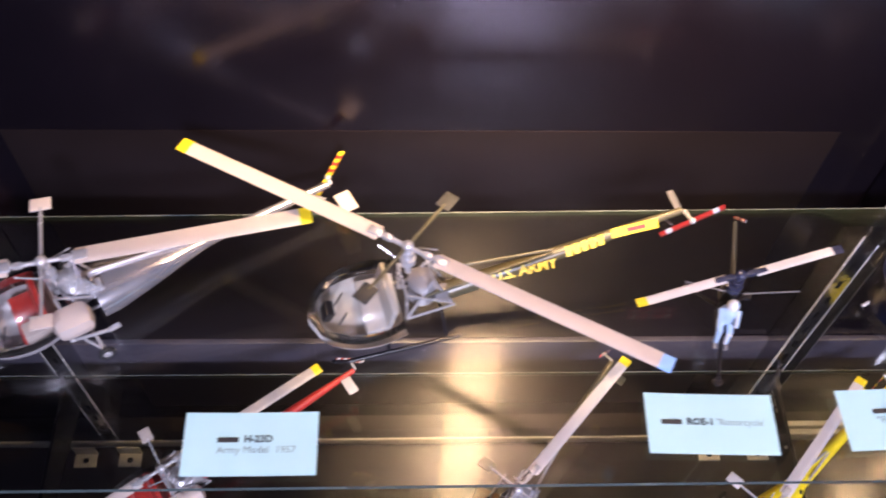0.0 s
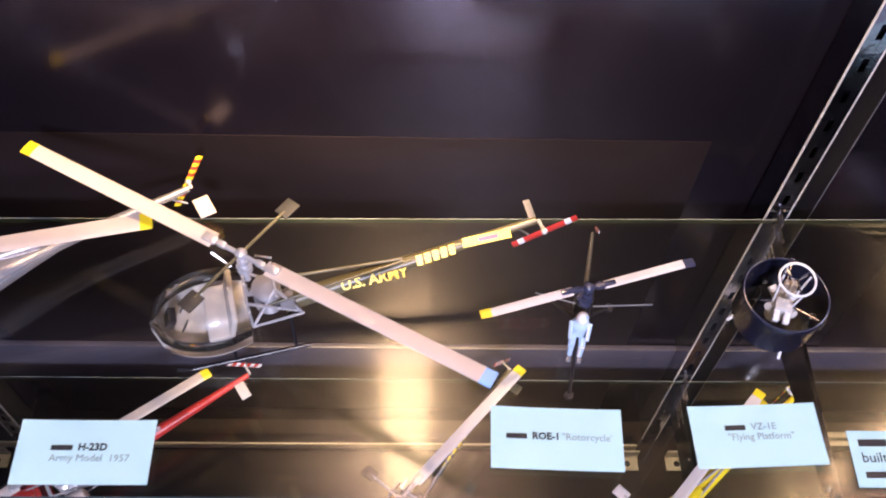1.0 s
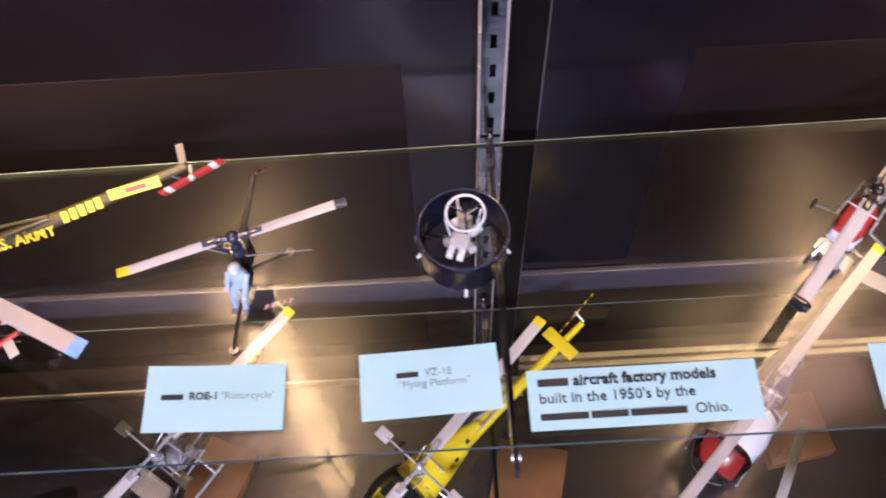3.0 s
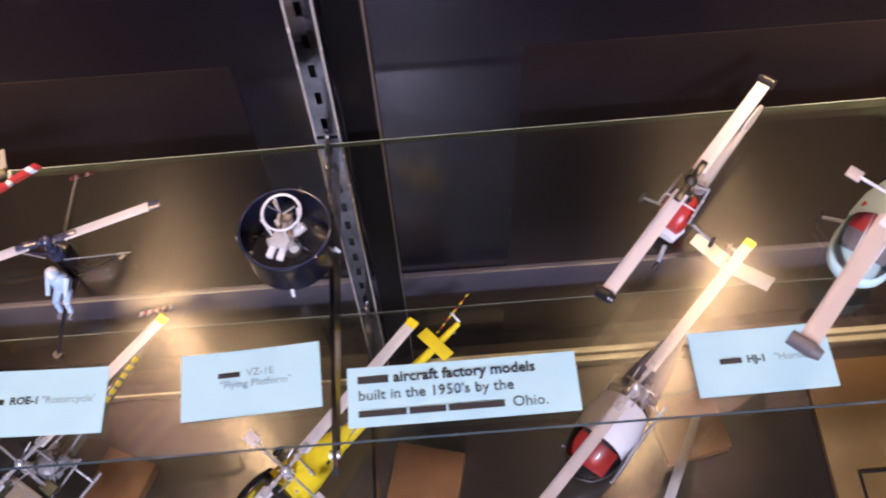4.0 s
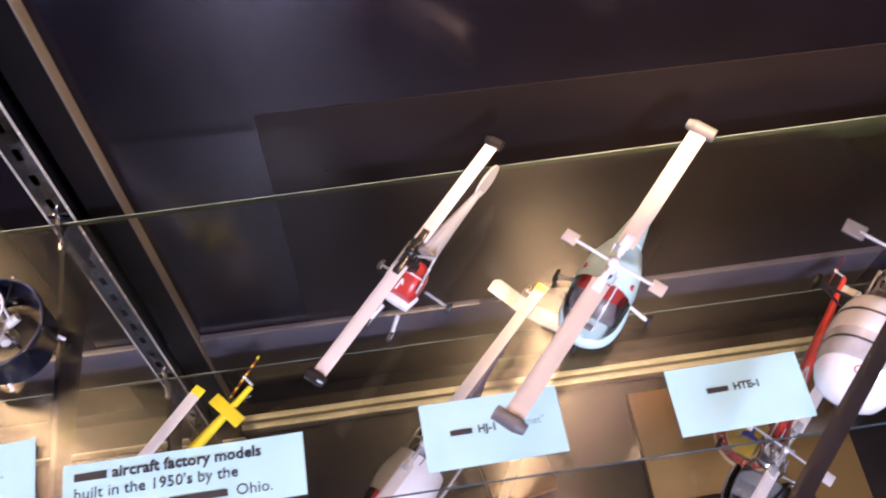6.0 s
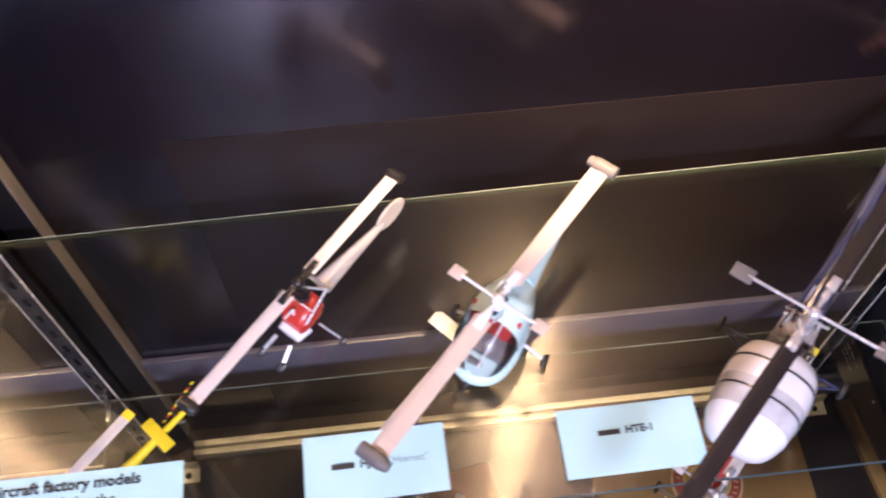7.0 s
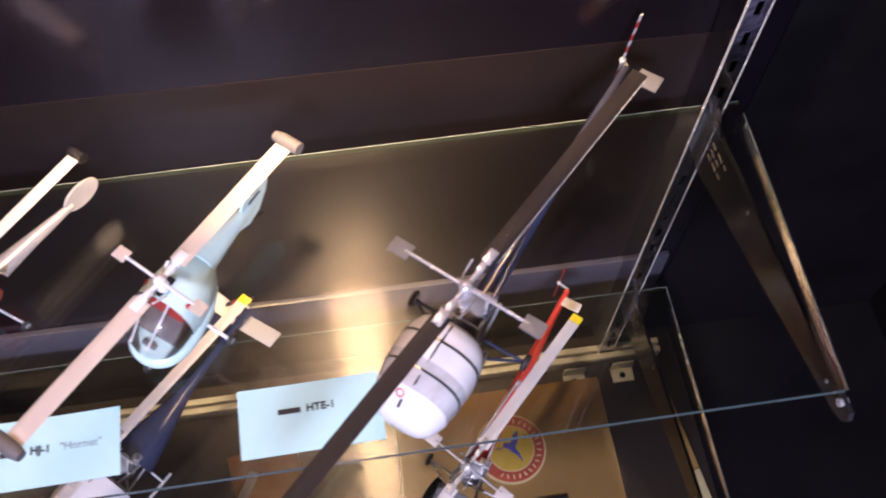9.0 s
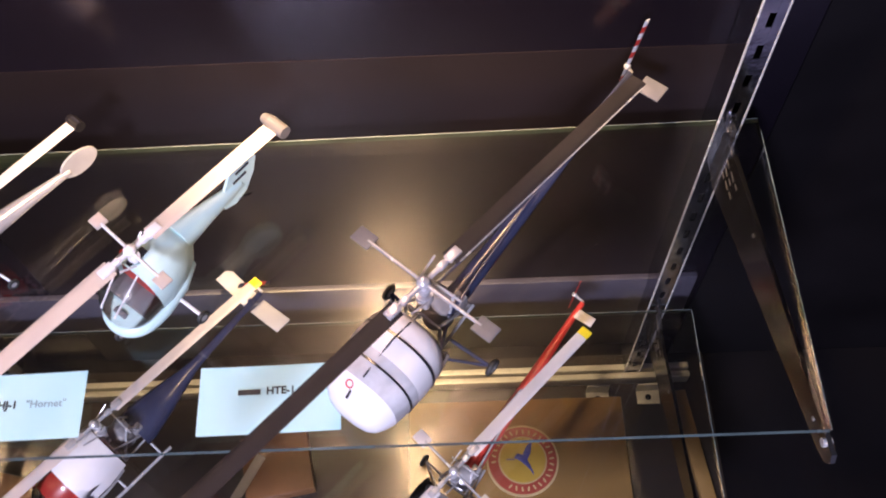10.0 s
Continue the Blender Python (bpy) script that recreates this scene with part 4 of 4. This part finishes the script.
def platform():
    """Ducted flying platform: deep dark ring, rim, spokes, centre engine and a railing ring."""
    t = thing("model_flying_platform", "flying platform model with blue-black duct, silver engine and white railing ring", "model aircraft", at(0.3365, 0.3715, TOP, 250), "model aircraft")
    b = B()
    prof = ((0.0275, 0.003), (0.0292, 0.005), (0.0295, 0.030), (0.0310, 0.0345), (0.0303, 0.0370))
    rows = [[b.verts.new((r * math.cos(a), r * math.sin(a), z)) for r, z in prof] for a in (2 * math.pi * k / 40 for k in range(40))]
    for i in range(40):
        for k in range(len(prof) - 1):
            j = k + 1
            b.faces.new((rows[i][k], rows[(i + 1) % 40][k], rows[(i + 1) % 40][j], rows[i][j]))
    part("duct", b, DUCT, t, "glossy blue-black duct")
    part("duct_rim", torus(B(), (0, 0, 0.0372), 0.0295, 0.0006, None, 48, 8), NAVY, t)
    b = B()
    rod(b, (0, 0, 0.008), (0, 0, 0.030), 0.0065, 0.0055, 16)
    for k in range(4):
        a = 90 * k + 45
        rod(b, polar(0.004, a, 0.026), polar(0.013, a, 0.029), 0.0036, 0.0030, 12)
    box(b, (0.008, 0, 0.034), (0.010, 0.012, 0.006), bevel=0.0012)
    part("engine", b, LINEN, t)
    for a in (-62, 62, 180):
        part("spoke", rod(B(), polar(0.008, a, 0.030), polar(0.0275, a, 0.0365), 0.0008, seg=8), STEEL, t)
        part("clamp", box(B(), polar(0.0310, a, 0.034), (0.002, 0.0026, 0.008), turned(a), bevel=0.0005), STEEL, t)
    b = B()
    box(b, (0.016, 0.0035, 0.033), (0.010, 0.0045, 0.004), bevel=0.001)
    box(b, (0.016, -0.0035, 0.033), (0.010, 0.0045, 0.004), bevel=0.001)
    part("foot_rest", b, WHITE, t)
    part("railing_ring", torus(B(), (-0.001, 0.001, 0.056), 0.0122, 0.0009, Matrix.Rotation(radians(8), 4, "Y"), 36, 8), WHITE, t, "white railing ring")
    b = B()
    for a in (20, 140, 260):
        rod(b, (-0.001, 0.001, 0.0555), Vector((-0.001, 0.001, 0)) + polar(0.0120, a, 0.0562), 0.0006, seg=6)
    part("ring_spokes", b, STEEL, t)
    for k in range(4):
        a = 90 * k + 35
        part("railing_post", rod(B(), polar(0.0118, a, 0.055), polar(0.0085, a, 0.030), 0.0008, seg=8), WHITE, t)
    b = B()
    rod(b, (0.0, 0, 0.030), (-0.001, 0, 0.052), 0.0009, seg=8)
    for s in (-1, 1):
        rod(b, (-0.001, 0, 0.052), (-0.008, s * 0.007, 0.055), 0.0007, seg=6)
    box(b, (-0.004, 0, 0.040), (0.005, 0.009, 0.012), bevel=0.001)
    part("control_column", b, TAN, t)
    for k in range(4):
        a = 90 * k + 20
        part("leg", rod(B(), polar(0.0275, a, 0.008), polar(0.031, a, 0.0), 0.0012, seg=8), WHITE, t)


platform()


# ---- caption cards ----
def caption(cx, cy, w, h, turn, lines, label):
    """Flat card lying on the glass. lines: (x, y, size, text or bar width, material, bold)."""
    t = thing("caption_card", label, "caption card", Matrix.Translation((cx, cy, TOP + 0.0006)) @ turned(turn), "caption cards")
    b = B()
    nx = 10
    top = [[b.verts.new((-w / 2 + w * i / nx, s * h / 2, 0.0006 + 0.0008 * (2 * i / nx - 1) ** 2 * (1 + 0.4 * s))) for i in range(nx + 1)] for s in (-1, 1)]
    bot = [[b.verts.new((v.co.x, v.co.y, v.co.z - 0.0005)) for v in row] for row in top]
    for i in range(nx):
        b.faces.new((top[0][i], top[0][i + 1], top[1][i + 1], top[1][i]))
        b.faces.new((bot[0][i], bot[1][i], bot[1][i + 1], bot[0][i + 1]))
        for k in (0, 1):
            b.faces.new((top[k][i], bot[k][i], bot[k][i + 1], top[k][i + 1]))
    for i in (0, nx):
        b.faces.new((top[0][i], top[1][i], bot[1][i], bot[0][i]))
    part("card", b, CARD, t)
    for x, y, size, what, material, bold in lines:
        z = 0.0011 if abs(x) < w * 0.3 else 0.0014
        if isinstance(what, str):
            lettering(t, what, size, Matrix.Translation((x, y, z)), material, "caption_line", bold)
        else:
            bb = B()
            x0 = x
            for ww in what:
                box(bb, (x0 + ww / 2, y - size * 0.05, z), (ww, size * (0.50 if bold else 0.42), 0.0002))
                x0 += ww + size * 0.16
            part("printed_bar", bb, material, t, smooth=False)


S = 0.0068
NAMEBAR = (0.0140,)
caption(0.174, 0.279, 0.0885, 0.0435, -1.8, [(-0.034, 0.001, S, NAMEBAR, INK, True), (-0.0165, 0.001, S, "ROE-1", INK, True), (0.0035, 0.001, S, '"Rotorcycle"', GREYINK, False)], "pale blue caption card lying flat, one line of small print")
caption(0.310, 0.282, 0.0885, 0.0440, 2.4, [(-0.021, 0.006, S, NAMEBAR, INK, True), (-0.003, 0.006, S, "VZ-1E", GREYINK, False), (-0.020, -0.001, S, '"Flying Platform"', GREYINK, False)], "pale blue caption card lying flat, two lines of small print")
caption(0.4435, 0.266, 0.1450, 0.0390, 0.2, [(-0.066, 0.0115, 0.0098, (0.0195,), INK, True), (-0.0435, 0.0115, 0.0098, "aircraft factory models", INK, True), (-0.066, 0.0005, 0.0098, "built in the 1950's by the", INK, False),
    (-0.066, -0.0108, 0.0098, (0.0300, 0.0230, 0.0350), INK, False), (0.0300, -0.0108, 0.0098, "Ohio.", INK, False)], "wide pale blue caption card with three lines of print")
caption(0.6335, 0.2705, 0.0880, 0.0430, 0.8, [(-0.027, 0.001, S, NAMEBAR, INK, True), (-0.0095, 0.001, S, "HJ-1", INK, True), (0.008, 0.001, S, '"Hornet"', GREYINK, False)], "pale blue caption card lying flat under a rotor blade")
caption(0.793, 0.2700, 0.0880, 0.0440, 0.9, [(-0.020, 0.005, S, NAMEBAR, INK, True), (-0.0025, 0.005, S, "HTE-1", INK, True)], "pale blue caption card beside the white-cabined model")
caption(-0.137, 0.268, 0.0885, 0.0440, 0.0, [(-0.022, 0.003, S, NAMEBAR, INK, True), (-0.0045, 0.003, S, "H-23D", INK, True), (-0.022, -0.0045, S, "Army Model  1957", GREYINK, False)], "pale blue caption card lying flat, two lines of small print")


# ---- things on the deck below ----
def plaque():
    t = thing("wooden_plaque", "varnished wooden plaque with a round red emblem lying on the deck", "plaque", pose(0.9735, 0.305, 0.41))
    b = B()
    box(b, (0, 0, 0.006), (0.243, 0.268, 0.012), bevel=0.0018)
    part("board", b, OAK, t)
    e = (0.004, 0.062)
    b = B()
    rod(b, (*e, 0.012), (*e, 0.0150), 0.0400, seg=64)
    em = part("emblem", b, EMCREAM, t, "round red and ochre emblem with a blue bird shape")
    b = B()
    rod(b, (*e, 0.0150), (*e, 0.0156), 0.0378, seg=64)
    part("outer_ring", b, EMRED, em)
    b = B()
    rod(b, (*e, 0.0156), (*e, 0.0161), 0.0268, seg=64)
    part("inner_rim", b, EMCREAM, em)
    b = B()
    rod(b, (*e, 0.0161), (*e, 0.0165), 0.0252, seg=64)
    part("field", b, EMOCHRE, em)
    b = B()
    for k in range(26):
        a = -118 + 360 * k / 30
        box(b, (e[0] + 0.0322 * math.cos(radians(a)), e[1] + 0.0322 * math.sin(radians(a)), 0.0158), (0.0050, 0.0019, 0.0005), turned(a + (12 if k % 3 else -18)))
    part("ring_marks", b, EMCREAM, em)
    b = B()
    loft(b, [(e[0] - 0.009, e[1] + 0.003, 0.0167, 0.001, 0.0004), (e[0] - 0.005, e[1] + 0.004, 0.0167, 0.0036, 0.0005), (e[0] + 0.003, e[1] - 0.001, 0.0167, 0.0052, 0.0005), (e[0] + 0.008, e[1] - 0.009, 0.0167, 0.0030, 0.0004), (e[0] + 0.011, e[1] - 0.016, 0.0167, 0.0016, 0.0004)], 10)
    box(b, (e[0] - 0.0135, e[1] + 0.001, 0.0167), (0.009, 0.0008, 0.0004))
    loft(b, [(e[0] + 0.000, e[1] + 0.003, 0.0168, 0.003, 0.0004), (e[0] + 0.005, e[1] + 0.008, 0.0168, 0.0075, 0.0004), (e[0] + 0.009, e[1] + 0.013, 0.0168, 0.006, 0.0004), (e[0] + 0.011, e[1] + 0.018, 0.0168, 0.001, 0.0004)], 10)
    part("bird_shape", b, EMBLUE, em)


plaque()


def wire_frame():
    """Slim black open frame lying on the plaque's lower half."""
    t = thing("open_frame", "slim black rectangular frame lying on the wooden plaque", "frame", pose(0.955, 0.262, 0.4222))
    for cx, cy, sx, sy in ((0, 0.0435, 0.150, 0.003), (0, -0.0435, 0.150, 0.003), (-0.0735, 0, 0.003, 0.084), (0.0735, 0, 0.003, 0.084)):
        part("frame_bar", box(B(), (cx, cy, 0.0015), (sx, sy, 0.003), bevel=0.0004), BLACK, t)


wire_frame()


def wood_block(x, y, turn, size, label):
    t = thing("wooden_block", label, "wooden block", pose(x, y, 0.41, 0, 0, turn), "wooden blocks")
    part("block", box(B(), (0, 0, size[2] / 2), size, bevel=0.002), OAKD, t)


def wood_strip():
    t = thing("wooden_strip", "narrow tan wooden strip lying on the deck", "wooden strip", pose(1.172, 0.36, 0.41, 0, 0, 7))
    part("slat", box(B(), (0, 0.020, 0.005), (0.016, 0.130, 0.010), bevel=0.001), OAK, t)
    part("pale_end", box(B(), (0, -0.0655, 0.005), (0.0158, 0.040, 0.0098), bevel=0.001), EMCREAM, t, "pale unvarnished end")


wood_strip()
wood_block(0.405, 0.335, -14, (0.078, 0.070, 0.02), "orange varnished wooden block lying on the deck")
wood_block(0.705, 0.372, 10, (0.075, 0.072, 0.02), "orange varnished wooden block lying on the deck")
wood_block(0.060, 0.350, -25, (0.060, 0.080, 0.02), "orange varnished wooden block lying on the deck")
wood_block(-0.135, 0.300, 12, (0.080, 0.060, 0.02), "orange varnished wooden block lying on the deck")


def lamp_housing(place, target, r, roof):
    t = thing("spot_lamp", "black spot lamp housing above the case", "lamp", look(place, target), "spot lamps")
    b = B()
    prof = ((r + 0.004, -0.01), (r + 0.004, 0.05), (r * 0.5, 0.10), (0.008, 0.11), (0.008, 0.105), (r * 0.5 - 0.003, 0.094), (r + 0.001, 0.048), (r + 0.001, -0.01))
    rows = [[b.verts.new((q * math.cos(a), q * math.sin(a), z)) for q, z in prof] for a in (2 * math.pi * k / 24 for k in range(24))]
    for i in range(24):
        for k in range(len(prof) - 1):
            b.faces.new((rows[i][k], rows[(i + 1) % 24][k], rows[(i + 1) % 24][k + 1], rows[i][k + 1]))
    part("housing", b, BLACK, t)
    back = t.matrix_world @ Vector((0, 0, 0.108))
    stem = rod(B(), back, (back.x, back.y, roof), 0.008, seg=12)
    bmesh.ops.transform(stem, matrix=t.matrix_world.inverted(), verts=stem.verts)
    part("stem", stem, BLACK, t)
    return t


lamp_housing(KEY, AIM, 0.31, 3.0)


# Unseen housing for the added light; its side shields narrow the glow.
def strip_housing(x):
    t = thing("added_strip_lamp", "unseen upright strip lamp added to throw a warm glow on the back wall", "lamp", pose(x, STRIP_Y - 0.014, STRIP_Z0), "strip lamps")
    part("housing", box(B(), (0, 0, (2.2 - STRIP_Z0) / 2), (0.082, 0.020, 2.2 - STRIP_Z0), bevel=0.002), BLACK, t)
    for sx in (-0.0425, 0.0425):
        part("side_shield", box(B(), (sx, 0.024, (STRIP_Z1 - STRIP_Z0) / 2), (0.002, 0.048, STRIP_Z1 - STRIP_Z0 + 0.02), bevel=0.0005), BLACK, t)


for x in STRIP_X:
    strip_housing(x)
